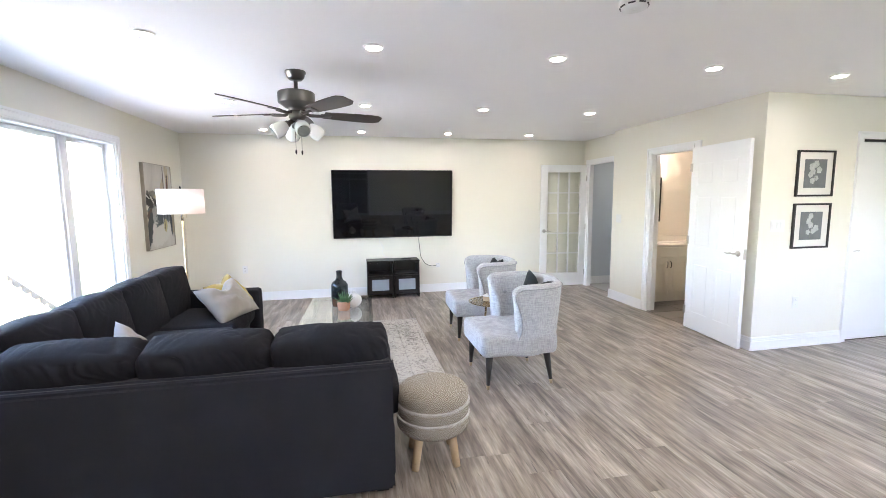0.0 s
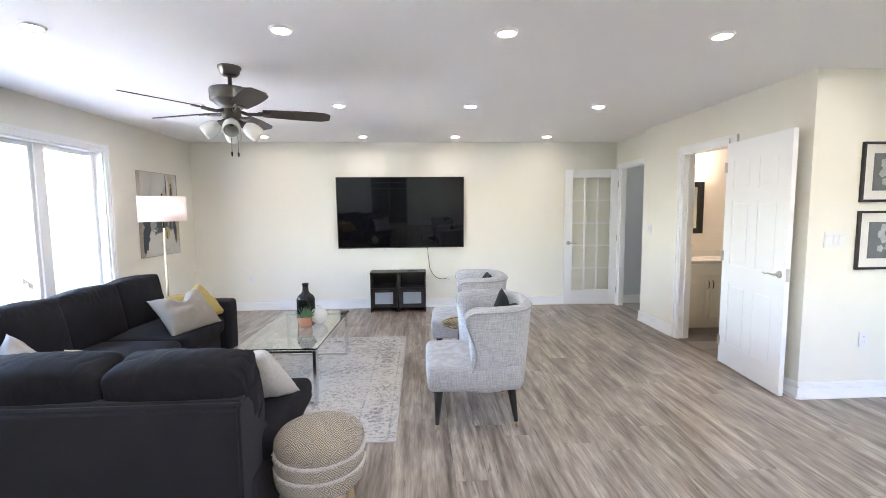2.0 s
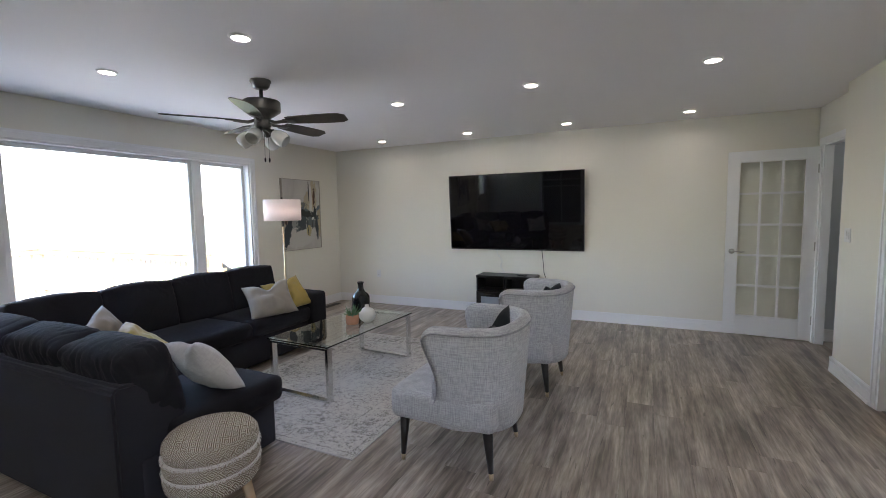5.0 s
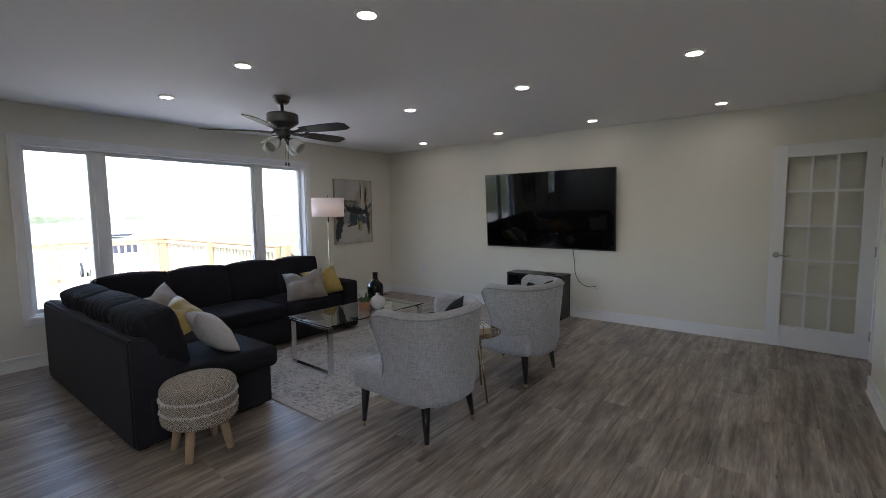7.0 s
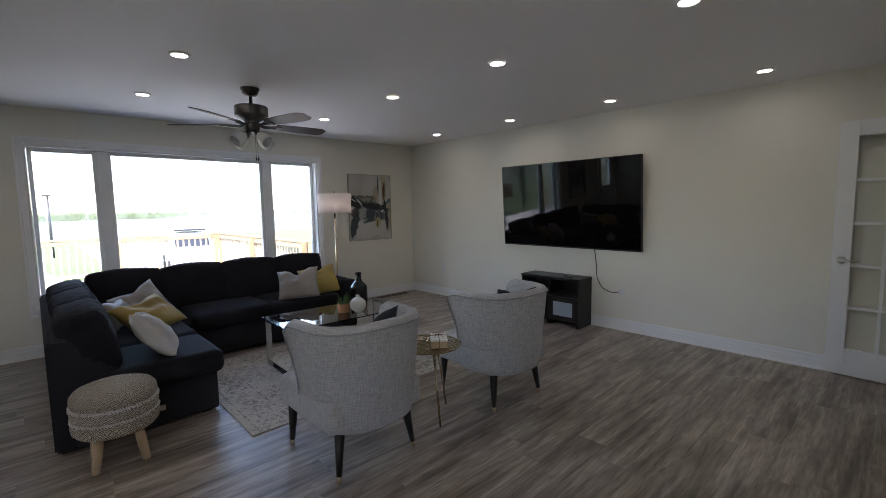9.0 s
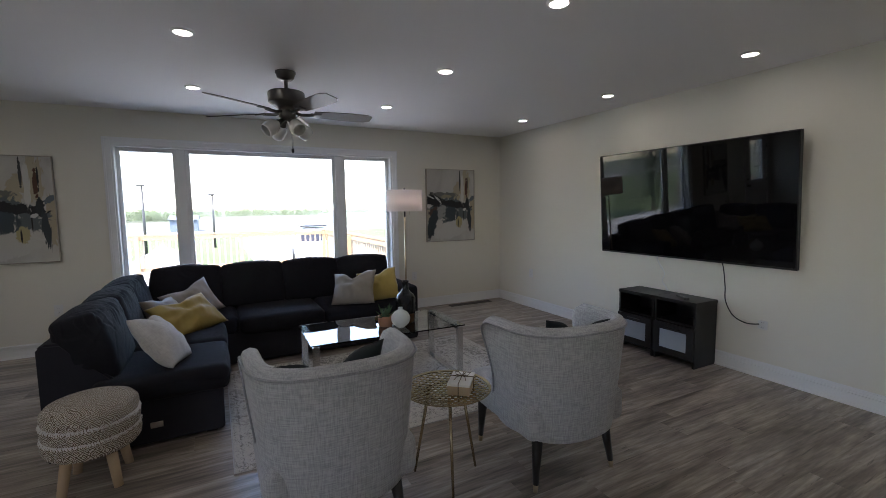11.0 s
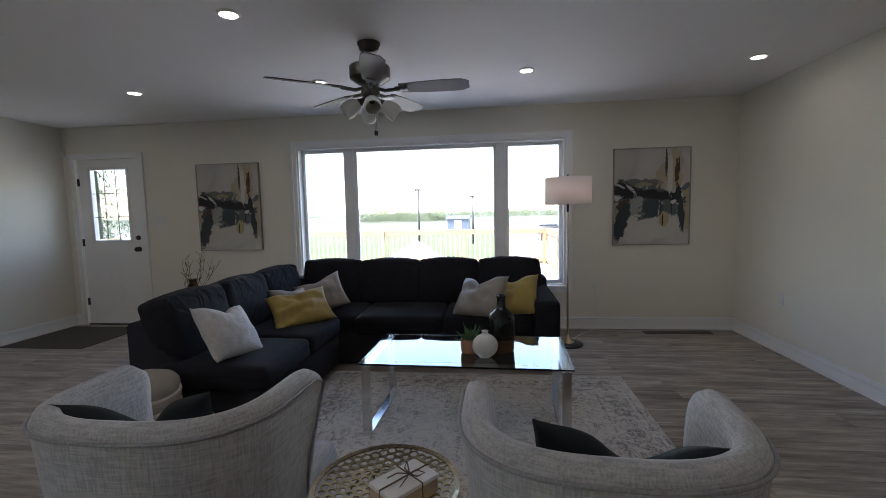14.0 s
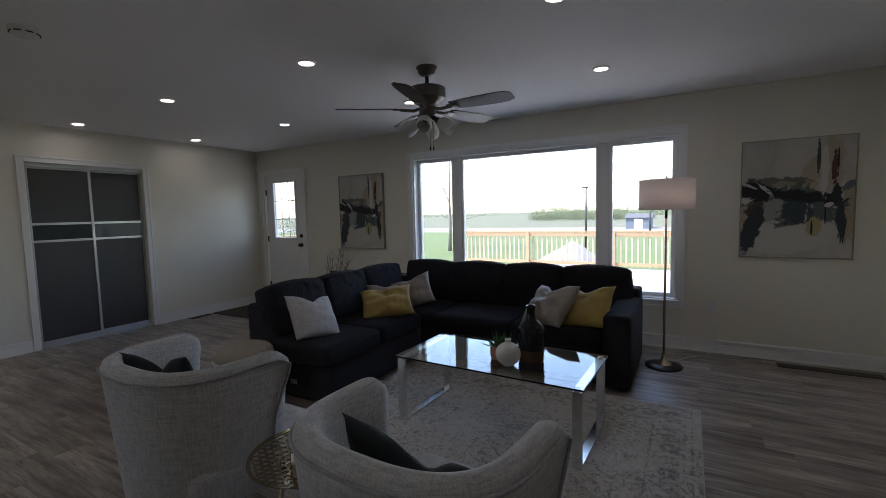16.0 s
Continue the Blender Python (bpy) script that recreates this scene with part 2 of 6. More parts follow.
KRAFT = mat("kraft_paper", (0.50, 0.36, 0.23), 0.8, vary=0.08, scale=14)
PAPER = mat("white_paper", (0.76, 0.73, 0.69), 0.8, vary=0.03, scale=12)
TWINE = mat("brown_twine", (0.12, 0.08, 0.05), 0.9, vary=0.3, scale=90)
REG = mat("brown_floor_register", (0.06, 0.045, 0.037), 0.45, 0.3, vary=0.1, scale=30)
CEDAR = mat("new_cedar", (0.30, 0.20, 0.115), 0.7, vary=0.14, scale=6, random_tint=0.12, bump=0.12)
BALU = mat("pale_cedar_baluster", (0.37, 0.30, 0.22), 0.7, vary=0.12, scale=6, bump=0.1)
MEADOW = mat("rough_dry_meadow", (0.125, 0.110, 0.085), 0.95, vary=0.3, scale=0.15, second=(0.085, 0.108, 0.045), bump=0.6, bump_scale=2)
CLOSETGL = mat("smoky_glass_strip", (0.045, 0.06, 0.06), 0.04, vary=0.05, scale=5)
DECK = mat("weathered_deck_board", (0.42, 0.40, 0.37), 0.8, vary=0.12, scale=5, random_tint=0.1, bump=0.2)
GRASS = mat("spring_grass", (0.062, 0.115, 0.026), 0.95, vary=0.35, scale=0.35, second=(0.115, 0.125, 0.05), bump=0.5, bump_scale=3)
GRAVEL = mat("limestone_gravel", (0.20, 0.193, 0.185), 0.95, vary=0.25, scale=2.5, bump=0.8, bump_scale=14)
ROADM = mat("gravel_road", (0.20, 0.185, 0.165), 0.95, vary=0.12, scale=0.5, bump=0.4, bump_scale=5)
FIELD = mat("dry_field", (0.125, 0.118, 0.085), 0.95, vary=0.3, scale=0.08, second=(0.085, 0.113, 0.052))
BARK = mat("grey_bark", (0.16, 0.14, 0.125), 0.9, vary=0.3, scale=9, bump=0.5, bump_scale=30)
NEEDLE = mat("spruce_needles", (0.085, 0.125, 0.075), 0.8, vary=0.5, scale=1.2)
BUSH = mat("far_spring_foliage", (0.135, 0.165, 0.095), 0.9, vary=0.5, scale=0.4)
CARW = mat("white_car_paint", (0.75, 0.75, 0.75), 0.2, vary=0.01, scale=3)
CARK = mat("black_car_paint", (0.02, 0.02, 0.025), 0.2, vary=0.05, scale=3)
RUBBER = mat("black_rubber", (0.018, 0.018, 0.018), 0.8, vary=0.1, scale=20)
POLEM = mat("dark_painted_pole", (0.03, 0.03, 0.032), 0.5, vary=0.1, scale=10)
SIDING = mat("blue_grey_siding", (0.09, 0.115, 0.15), 0.7, vary=0.08, scale=3)
SHINGLE = mat("grey_roof", (0.10, 0.10, 0.11), 0.9, vary=0.15, scale=6)
LED = glow("led_lens", (1.0, 0.965, 0.90), 5.0)
BULB = glow("warm_bulb", (1.0, 0.86, 0.70), 1.2)
LAMPBULB = glow("lamp_bulb", (1.0, 0.955, 0.92), 1.3)


# ---- mesh helpers ----
def link(name, bm, material, parent=None, label="", smooth=False):
    me = bpy.data.meshes.new(name)
    bm.normal_update()
    bm.to_mesh(me)
    bm.free()
    if isinstance(material, (list, tuple)):
        for k in material:
            me.materials.append(k)
    else:
        me.materials.append(material)
    if smooth:
        me.polygons.foreach_set("use_smooth", [True] * len(me.polygons))
    ob = new(name, me)
    if parent:
        ob.parent = parent
    if label:
        ob["label"] = label
    return ob


def part(name, bm, material, parent, label="", smooth=False):
    return link(name, bm, material, parent, label, smooth)


def thing(name, at, label, category, group="", turn=0.0):
    ob = new(name)
    ob.empty_display_size = 0.1
    ob.matrix_world = pose(*at, 0, 0, turn)
    return tagged(ob, label, category, group)


def box(bm, x0, x1, y0, y1, z0, z1, bevel=0.0, m=None):
    """A box between two corners, its edges bevelled, added to bm."""
    vs = bmesh.ops.create_cube(bm, size=1.0, matrix=Matrix.Translation(((x0 + x1) / 2, (y0 + y1) / 2, (z0 + z1) / 2)) @ Matrix.Diagonal((abs(x1 - x0), abs(y1 - y0), abs(z1 - z0), 1)))["verts"]
    if bevel:
        es = list({e for v in vs for e in v.link_edges})
        r = bmesh.ops.bevel(bm, geom=es, offset=bevel, segments=2, affect="EDGES", profile=0.6)
        vs = list({v for f in r["faces"] for v in f.verts} | {v for v in vs if v.is_valid})
    if m is not None:
        bmesh.ops.transform(bm, matrix=m, verts=vs)
    return vs


def bx(*a, bevel=0.0, m=None):
    bm = bmesh.new()
    box(bm, *a, bevel=bevel, m=m)
    return bm


def revolve(profile, seg=32, bm=None, m=None, closed=False):
    """Turns (radius, z) pairs about z."""
    bm = bm or bmesh.new()
    rings = []
    for r, z in profile:
        if r < 1e-5:
            rings.append([bm.verts.new((0, 0, z))])
        else:
            rings.append([bm.verts.new((r * math.cos(2 * math.pi * i / seg), r * math.sin(2 * math.pi * i / seg), z)) for i in range(seg)])
    for a, b in zip(rings, rings[1:] + ([rings[0]] if closed else [])):
        for i in range(seg):
            j = (i + 1) % seg
            if len(a) == 1 and len(b) == 1:
                continue
            if len(a) == 1:
                bm.faces.new((a[0], b[i], b[j]))
            elif len(b) == 1:
                bm.faces.new((a[i], b[0], a[j]))
            else:
                bm.faces.new((a[i], b[i], b[j], a[j]))
    vs = [v for r in rings for v in r]
    if m is not None:
        bmesh.ops.transform(bm, matrix=m, verts=vs)
    bmesh.ops.recalc_face_normals(bm, faces=bm.faces)
    return bm


def tube(points, radius, bm=None, seg=8, taper=1.0, cap=True):
    """A round bar along points; taper scales its far end."""
    bm = bm or bmesh.new()
    pts = [Vector(p) for p in points]
    rings = []
    for i, p in enumerate(pts):
        d = (pts[min(i + 1, len(pts) - 1)] - pts[max(i - 1, 0)]).normalized()
        up = Vector((0, 0, 1)) if abs(d.z) < 0.92 else Vector((1, 0, 0))
        u = d.cross(up).normalized()
        w = u.cross(d)
        r = radius * (1 + (taper - 1) * i / max(1, len(pts) - 1))
        rings.append([bm.verts.new(p + r * (math.cos(2 * math.pi * k / seg) * u + math.sin(2 * math.pi * k / seg) * w)) for k in range(seg)])
    for a, b in zip(rings, rings[1:]):
        for k in range(seg):
            bm.faces.new((a[k], a[(k + 1) % seg], b[(k + 1) % seg], b[k]))
    if cap:
        bm.faces.new(rings[0][::-1]), bm.faces.new(rings[-1])
    return bm


def soft_box(x0, x1, y0, y1, z0, z1, r, puff=0.0, wrinkle=0.0, seed=0, n=6, edge=4, m=None, gather=0.0):
    """An upholstered block: rounded edges, a bulging face and slight creases."""
    bm = bmesh.new()
    half = ((x1 - x0) / 2, (y1 - y0) / 2, (z1 - z0) / 2)
    mid = Vector(((x0 + x1) / 2, (y0 + y1) / 2, (z0 + z1) / 2))
    r = min(r, *[h * 0.98 for h in half])

    def steps(h):
        a = [-h + r * (1 - math.cos(k / edge * math.pi / 2)) * 1.0 for k in range(edge + 1)]
        inner = [-(h - r) + 2 * (h - r) * k / n for k in range(1, n)]
        return a + inner + [-v for v in reversed(a)]

    grids = [steps(h) for h in half]
    seen = {}

    def vert(i, j, k):
        key = (i, j, k)
        if key not in seen:
            p = Vector((grids[0][i], grids[1][j], grids[2][k]))
            q = Vector([max(-(h - r), min(h - r, c)) for c, h in zip(p, half)])
            d = p - q
            if d.length > 1e-9:
                p = q + d.normalized() * r
            if puff:
                w = [1 - (c / h) ** 2 for c, h in zip(p, half)]
                s = [max(0.0, w[1] * w[2]), max(0.0, w[0] * w[2]), max(0.0, w[0] * w[1])]
                p = p + Vector([puff * math.copysign(1, c) * sv * min(1, abs(c) / h) for c, sv, h in zip(p, s, half)])
            if wrinkle:
                w1 = noise.noise(Vector((p.x * 5 + seed * 7, p.y * 5, p.z * 5)))
                w2 = noise.noise(Vector((p.x * 16 + seed * 3, p.y * 16, p.z * 16)))
                w3 = noise.noise(Vector(((p.x + p.z) * 12 + seed * 11, p.y * 6, (p.z - p.x) * 2.5)))
                p = p * (1 + wrinkle * (0.6 * w1 + 0.3 * w2 - 0.9 * max(0.0, 1 - 5 * abs(w3))))
            if gather:
                near_top = math.exp(-((half[2] - p.z) / 0.11) ** 2) * min(1.0, 0.25 + max(0.0, half[2] - p.z) / 0.02)
                fan = p.x * 30 + 5 * noise.noise(Vector((p.x * 6 + seed, p.y * 6, p.z * 7)))
                crease = noise.noise(Vector((fan, seed * 3.1, p.z * 5))) - 0.8 * max(0.0, 1 - 6 * abs(noise.noise(Vector((fan * 0.45, seed * 1.7, p.z * 3)))))
                p = p + Vector((0, math.copysign(1, p.y) * 0.7, 0.35)) * gather * crease * near_top
            seen[key] = bm.verts.new(p + mid)
        return seen[key]

    N = [len(g) - 1 for g in grids]
    for a, b, c in ((0, 1, 2), (1, 2, 0), (2, 0, 1)):
        for side in (0, N[c]):
            for i in range(N[a]):
                for j in range(N[b]):
                    quad = []
                    for di, dj in ((0, 0), (1, 0), (1, 1), (0, 1)):
                        key = [0, 0, 0]
                        key[a], key[b], key[c] = i + di, j + dj, side
                        quad.append(vert(*key))
                    bm.faces.new(quad if side else quad[::-1])
    if m is not None:
        bmesh.ops.transform(bm, matrix=m, verts=bm.verts)
    return bm


def pillow(w, h, t, seed=0, n=18, chop=0.0, fold=0.012):
    """A throw pillow standing on its lower edge, face towards -y: pinched corners, full middle, a chop in the top."""
    bm = bmesh.new()
    rows = {}
    for side in (-1, 1):
        for i in range(n + 1):
            for j in range(n + 1):
                u, v = 2 * i / n - 1, 2 * j / n - 1
                rim = i in (0, n) or j in (0, n)
                if rim and side == 1:
                    rows[side, i, j] = rows[-1, i, j]
                    continue
                full = (max(0, 1 - u * u) * max(0, 1 - v * v)) ** 0.42
                pinch = 1 - 0.10 * (1 - u * u) * (v * v) - 0.0
                pinch2 = 1 - 0.10 * (1 - v * v) * (u * u)
                x, z = u * w / 2 * pinch2, v * h / 2 * pinch
                z -= chop * max(0, v) ** 1.5 * math.exp(-(u / 0.33) ** 2)
                y = side * t / 2 * full
                y += fold * full * noise.noise(Vector((u * 2.2 + seed * 5, v * 2.2, side * 3.0)))
                y += 0.5 * fold * full * noise.noise(Vector((u * 6 + seed * 5, v * 3, side * 3.0)))
                rows[side, i, j] = bm.verts.new((x, y, z + h / 2))
    for side in (-1, 1):
        for i in range(n):
            for j in range(n):
                q = [rows[side, i, j], rows[side, i + 1, j], rows[side, i + 1, j + 1], rows[side, i, j + 1]]
                bm.faces.new(q if side < 0 else q[::-1])
    return bm


# ---- the setting ----
XW, YN, XE, YS, YP, H = -2.145, 7.15, 3.95, -0.62, 3.72, 2.44
XFAR = 7.6
EASTY = 0.12


def structure(name, bm, material, label, category, smooth=False):
    return tagged(link(name, bm, material, None, "", smooth), label, category, kind="structure")


def wall_with_holes(axis, at, thick, a0, a1, holes, z1=H):
    """A wall slab along an axis with rectangular openings (a, b, z0, z1) cut through it, from butted boxes."""
    bm = bmesh.new()
    cuts = sorted(holes)

    def slab(a, b, z0, zz):
        if b - a > 1e-4 and zz - z0 > 1e-4:
            if axis == "x":
                box(bm, a, b, at, at + thick, z0, zz)
            else:
                box(bm, at, at + thick, a, b, z0, zz)

    p = a0
    for a, b, z0, zz in cuts:
        slab(p, a, 0, z1)
        slab(a, b, 0, z0)
        slab(a, b, zz, z1)
        p = b
    slab(p, a1, 0, z1)
    return bm


WIN = (2.385, 5.41, 0.47, 2.085)
DOOR = (-0.46, 0.385, 0.0, 2.05)
BATH = (4.53, 5.28, 0.0, 2.04)
HALL = (6.16, 6.985, 0.0, 2.045)
CLOS = (-0.42, 0.73, 0.0, 2.03)
# last: an added opening, never in view, that lets sky light in
FILL_OPENING = (4.20, 5.40, 0.95, 2.06)
structure("wall_west", wall_with_holes("y", XW - 0.2, 0.2, YS - 0.12, YN + 0.12, [DOOR, WIN]), WALL, "cream painted wall with the picture window", "wall")
structure("wall_north", wall_with_holes("x", YN, 0.12, XW, 6.4, []), WALL, "cream painted wall behind the television", "wall")
structure("wall_recess", wall_with_holes("y", XE + 0.12, 0.07, 6.10, YN, [HALL]), WALL, "cream painted recess around the hallway doorway", "wall")
structure("wall_east", wall_with_holes("y", XE, 0.12, YP, 6.10, [BATH]), WALL, "cream painted wall with the bathroom doorway", "wall")
structure("wall_picture", wall_with_holes("x", YP, 0.12, XE + 0.12, XFAR, [(5.10, 6.32, 0.0, 2.04)]), WALL, "cream painted wall with two small pictures", "wall")
structure("wall_south", wall_with_holes("x", YS - 0.12, 0.12, XW, XFAR, [CLOS, FILL_OPENING]), WALL, "cream painted wall with the sliding closet", "wall")
structure("wall_far_east", wall_with_holes("y", XFAR, 0.12, YS - 0.12, YP + 0.12, []), WALL, "plain cream wall closing the kitchen side", "wall")
cb = bmesh.new()
box(cb, XW - 0.2, XFAR + 0.12, YS - 0.9, YN + 0.12, H, H + 0.15)
structure("ceiling", cb, CEIL, "smooth white painted ceiling", "ceiling")
# bathroom, hall and closet shells behind the openings
bb = bmesh.new()
box(bb, XE + 0.191, 6.2, 6.05, 6.15, 0, H), box(bb, XE + 0.121, XE + 0.19, 6.05, 6.099, 0, H)
box(bb, 6.2, 6.3, YP + 0.12, 6.15, 0, H)
structure("wall_bath", bb, BATHP, "peach painted bathroom wall", "wall")
hb = bmesh.new()
box(hb, XE + 0.192, 6.4, YN - 0.012, YN - 0.002, 0, H)
box(hb, 6.4, 6.5, 6.15, YN + 0.12, 0, H)
box(hb, XE + 0.192, 6.4, 6.152, 6.16, 0, H)
structure("wall_hall", hb, HALLP, "cool grey painted hallway wall", "wall")
kb = bmesh.new()
box(kb, CLOS[0] - 0.2, CLOS[1] + 0.2, YS - 0.85, YS - 0.75, 0, H)
box(kb, CLOS[0] - 0.3, CLOS[0] - 0.2, YS - 0.85, YS - 0.12, 0, H)
box(kb, CLOS[1] + 0.2, CLOS[1] + 0.3, YS - 0.85, YS - 0.12, 0, H)
box(kb, 5.0, 6.5, YP + 0.7, YP + 0.8, 0, H)
structure("wall_closet", kb, WALL, "plain closet lining", "wall")

# baseboards with a stepped top
def baseboard(spans, name="baseboard"):
    bm = bmesh.new()
    for axis, at, sign, a, b in spans:
        for lo, hi, d in ((0.0, 0.012, 0.024), (0.012, 0.020, 0.020), (0.020, 0.084, 0.014), (0.084, 0.090, 0.004), (0.090, 0.099, 0.009), (0.099, 0.104, 0.004), (0.104, 0.121, 0.016), (0.121, 0.127, 0.009)):
            if axis == "x":
                box(bm, a, b, at, at + sign * d, lo, hi)
            else:
                box(bm, at, at + sign * d, a, b, lo, hi)
    return structure(name, bm, TRIM, "white stepped wooden baseboard", "baseboard")


baseboard([("y", XW, 1, YS, DOOR[0] - 0.075), ("y", XW, 1, DOOR[1] + 0.075, YN), ("x", YN, -1, XW + 0.017, XE + 0.10), ("y", XE, -1, YP - 0.016, BATH[0] - 0.075), ("y", XE, -1, BATH[1] + 0.08, 6.10), ("x", 6.10, 1, XE - 0.016, XE + 0.12),
           ("x", YP, -1, XE, 5.035), ("x", YS, 1, XW + 0.017, CLOS[0] - 0.075), ("x", YS, 1, CLOS[1] + 0.075, XFAR), ("y", XFAR, -1, YS, YP), ("x", YN - 0.012, -1, XE + 0.195, 6.39)])


def casing(name, axis, at, sign, a, b, z0, z1, w=0.068, bottom=False, sides="lr"):
    """Door or window trim round an opening: a board with a raised outer bead, mitre-free butt joints."""
    bm = bmesh.new()

    def board(p, q, lo, hi, d):
        if axis == "x":
            box(bm, p, q, at, at + sign * d, lo, hi, bevel=0.003)
        else:
            box(bm, at, at + sign * d, p, q, lo, hi, bevel=0.003)

    for inner, outer, d in ((0.0, w * 0.68, 0.014), (w * 0.68, w, 0.021)):
        lo = z0 - (outer if bottom else 0)
        if "l" in sides:
            board(a - outer, a - inner, lo, z1 + outer, d)
        if "r" in sides:
            board(b + inner, b + outer, lo, z1 + outer, d)
        board(a - inner, b + inner, z1 + inner, z1 + outer, d)
        if bottom:
            board(a - inner, b + inner, z0 - outer, z0 - inner, d)
    return structure(name, bm, TRIM, "white moulded casing", "trim")


casing("trim_window", "y", XW, 1, WIN[0], WIN[1], WIN[2], WIN[3], 0.07, bottom=True)
casing("trim_entry_door", "y", XW, 1, DOOR[0], DOOR[1], 0, DOOR[3])
casing("trim_bath_door", "y", XE, -1, BATH[0], BATH[1], 0, BATH[3], 0.066)
casing("trim_closet", "x", YS, 1, CLOS[0], CLOS[1], 0, CLOS[3])
casing("trim_side_closet", "x", YP, -1, 5.10, 6.32, 0, 2.04)
# door jamb linings
jb = bmesh.new()
for y0, y1 in ((BATH[0], BATH[0] + 0.02), (BATH[1] - 0.02, BATH[1])):
    box(jb, XE - 0.004, XE + 0.124, y0, y1, 0, 2.04)
box(jb, XE - 0.004, XE + 0.124, BATH[0] + 0.02, BATH[1] - 0.02, 2.02, 2.04)
box(jb, XE + 0.116, XE + 0.194, HALL[1] - 0.02, HALL[1], 0, 2.03), box(jb, XE + 0.116, XE + 0.194, HALL[0], HALL[0] + 0.02, 0, 2.03), box(jb, XE + 0.116, XE + 0.194, HALL[0], HALL[1], 2.03, 2.045)
box(jb, XE + 0.05, XE + 0.064, BATH[1] - 0.032, BATH[1] - 0.02, 0, 2.02)
structure("trim_jamb", jb, TRIM, "white painted door jambs", "trim")
nb = bmesh.new()
box(nb, XE + 0.102, XE + 0.12, HALL[1], HALL[1] + 0.065, 0, 2.11), box(nb, XE + 0.102, XE + 0.12, HALL[0], HALL[1], 2.045, 2.11)
structure("trim_hall_door", nb, TRIM, "narrow white casing beside the glazed door", "trim")


# picture window: frame, two mullions, three sashes with panes
def picture_window():
    w = tagged(new("window_1"), "wide white vinyl picture window between two narrow casements", "window", kind="structure")
    w.matrix_world = pose(XW, 0, 0)
    y0, y1, z0, z1 = WIN
    fb = bmesh.new()
    box(fb, -0.20, -0.004, y0, y0 + 0.018, z0, z1), box(fb, -0.20, -0.004, y1 - 0.018, y1, z0, z1)
    box(fb, -0.20, -0.004, y0 + 0.018, y1 - 0.018, z1 - 0.018, z1), box(fb, -0.20, -0.004, y0 + 0.018, y1 - 0.018, z0, z0 + 0.02)
    for a, b in ((2.945, 3.03), (4.675, 4.765)):
        box(fb, -0.16, -0.075, a, b, z0 + 0.02, z1 - 0.018, bevel=0.006)
    part("window_frame", fb, VINYL, w)
    part("window_sill", bx(-0.09, 0.035, y0 - 0.02, y1 + 0.02, z0 - 0.012, z0 + 0.01, bevel=0.004), TRIM, w)
    for a, b in ((y0 + 0.02, 2.945), (3.03, 4.675), (4.765, y1 - 0.02)):
        sb = bmesh.new()
        s = 0.038
        box(sb, -0.145, -0.09, a, a + s, z0 + 0.021, z1 - 0.02, bevel=0.005), box(sb, -0.145, -0.09, b - s, b, z0 + 0.021, z1 - 0.02, bevel=0.005)
        box(sb, -0.145, -0.09, a + s, b - s, z1 - 0.02 - s, z1 - 0.02, bevel=0.005), box(sb, -0.145, -0.09, a + s, b - s, z0 + 0.021, z0 + 0.021 + s, bevel=0.005)
        sash = part("sash", sb, VINYL, w)
        p = part("pane", bx(-0.122, -0.116, a + s, b - s, z0 + 0.02 + s, z1 - 0.02 - s), PANE, sash)
        p.visible_shadow = False
    cb = bmesh.new()
    box(cb, -0.08, -0.05, 5.06, 5.12, z0 + 0.022, z0 + 0.05, bevel=0.004)
    tube([(-0.055, 5.09, z0 + 0.05), (-0.05, 5.02, z0 + 0.062), (-0.05, 4.98, z0 + 0.055)], 0.006, cb)
    part("crank_handle", cb, VINYL, w)
    return w


picture_window()


# floor slab under the boards, bath tiles and hall floor
structure("floor", bx(XW, XFAR, YS - 0.75, YN, -0.2, -0.006), SUBFLOOR, "grey-brown wood-look vinyl plank floor", "floor")
floor_ob = bpy.data.objects["floor"]


# ---- things: doors ----
def lever(parent, at, side, direction, material=NICKEL):
    """A round rose and a curved lever; side is the way it stands out, direction the way the lever points."""
    m = Matrix.Translation(at) @ Vector((0, 0, 1)).rotation_difference(Vector(side)).to_matrix().to_4x4()
    rb = revolve([(0, 0.014), (0.022, 0.013), (0.028, 0.006), (0.029, 0.0)], 20, m=m)
    hd = part("door_handle", rb, material, parent, "brushed nickel lever handle", True)
    s, d, a = Vector(side), Vector(direction), Vector(at)
    up = Vector((0, 0, 1))
    pts = [a, a + s * 0.035, a + s * 0.05 + d * 0.008, a + s * 0.053 + d * 0.04 + up * 0.004, a + s * 0.053 + d * 0.08 - up * 0.004, a + s * 0.05 + d * 0.115 + up * 0.002]
    part("lever", tube(pts, 0.0085, seg=10, taper=0.7), material, hd, "", True)
    return hd


def panel_door(bm, w, h, t, panels, depth=0.008):
    """A moulded door leaf along +x from the hinge, y across its thickness, with sunk panels on both faces."""
    xs = sorted({0, w, *[p[0] for p in panels], *[p[1] for p in panels]})
    zs = sorted({0, h, *[p[2] for p in panels], *[p[3] for p in panels]})
    for i in range(len(xs) - 1):
        for k in range(len(zs) - 1):
            cx, cz = (xs[i] + xs[i + 1]) / 2, (zs[k] + zs[k + 1]) / 2
            if not any(p[0] < cx < p[1] and p[2] < cz < p[3] for p in panels):
                box(bm, xs[i], xs[i + 1], -t / 2, t / 2, zs[k], zs[k + 1])
    for a, b, c, d in panels:
        box(bm, a, b, -t / 2 + depth, t / 2 - depth, c, d)
        box(bm, a + 0.025, b - 0.025, -t / 2 + 0.001, t / 2 - 0.001, c + 0.025, d - 0.025, bevel=0.004)


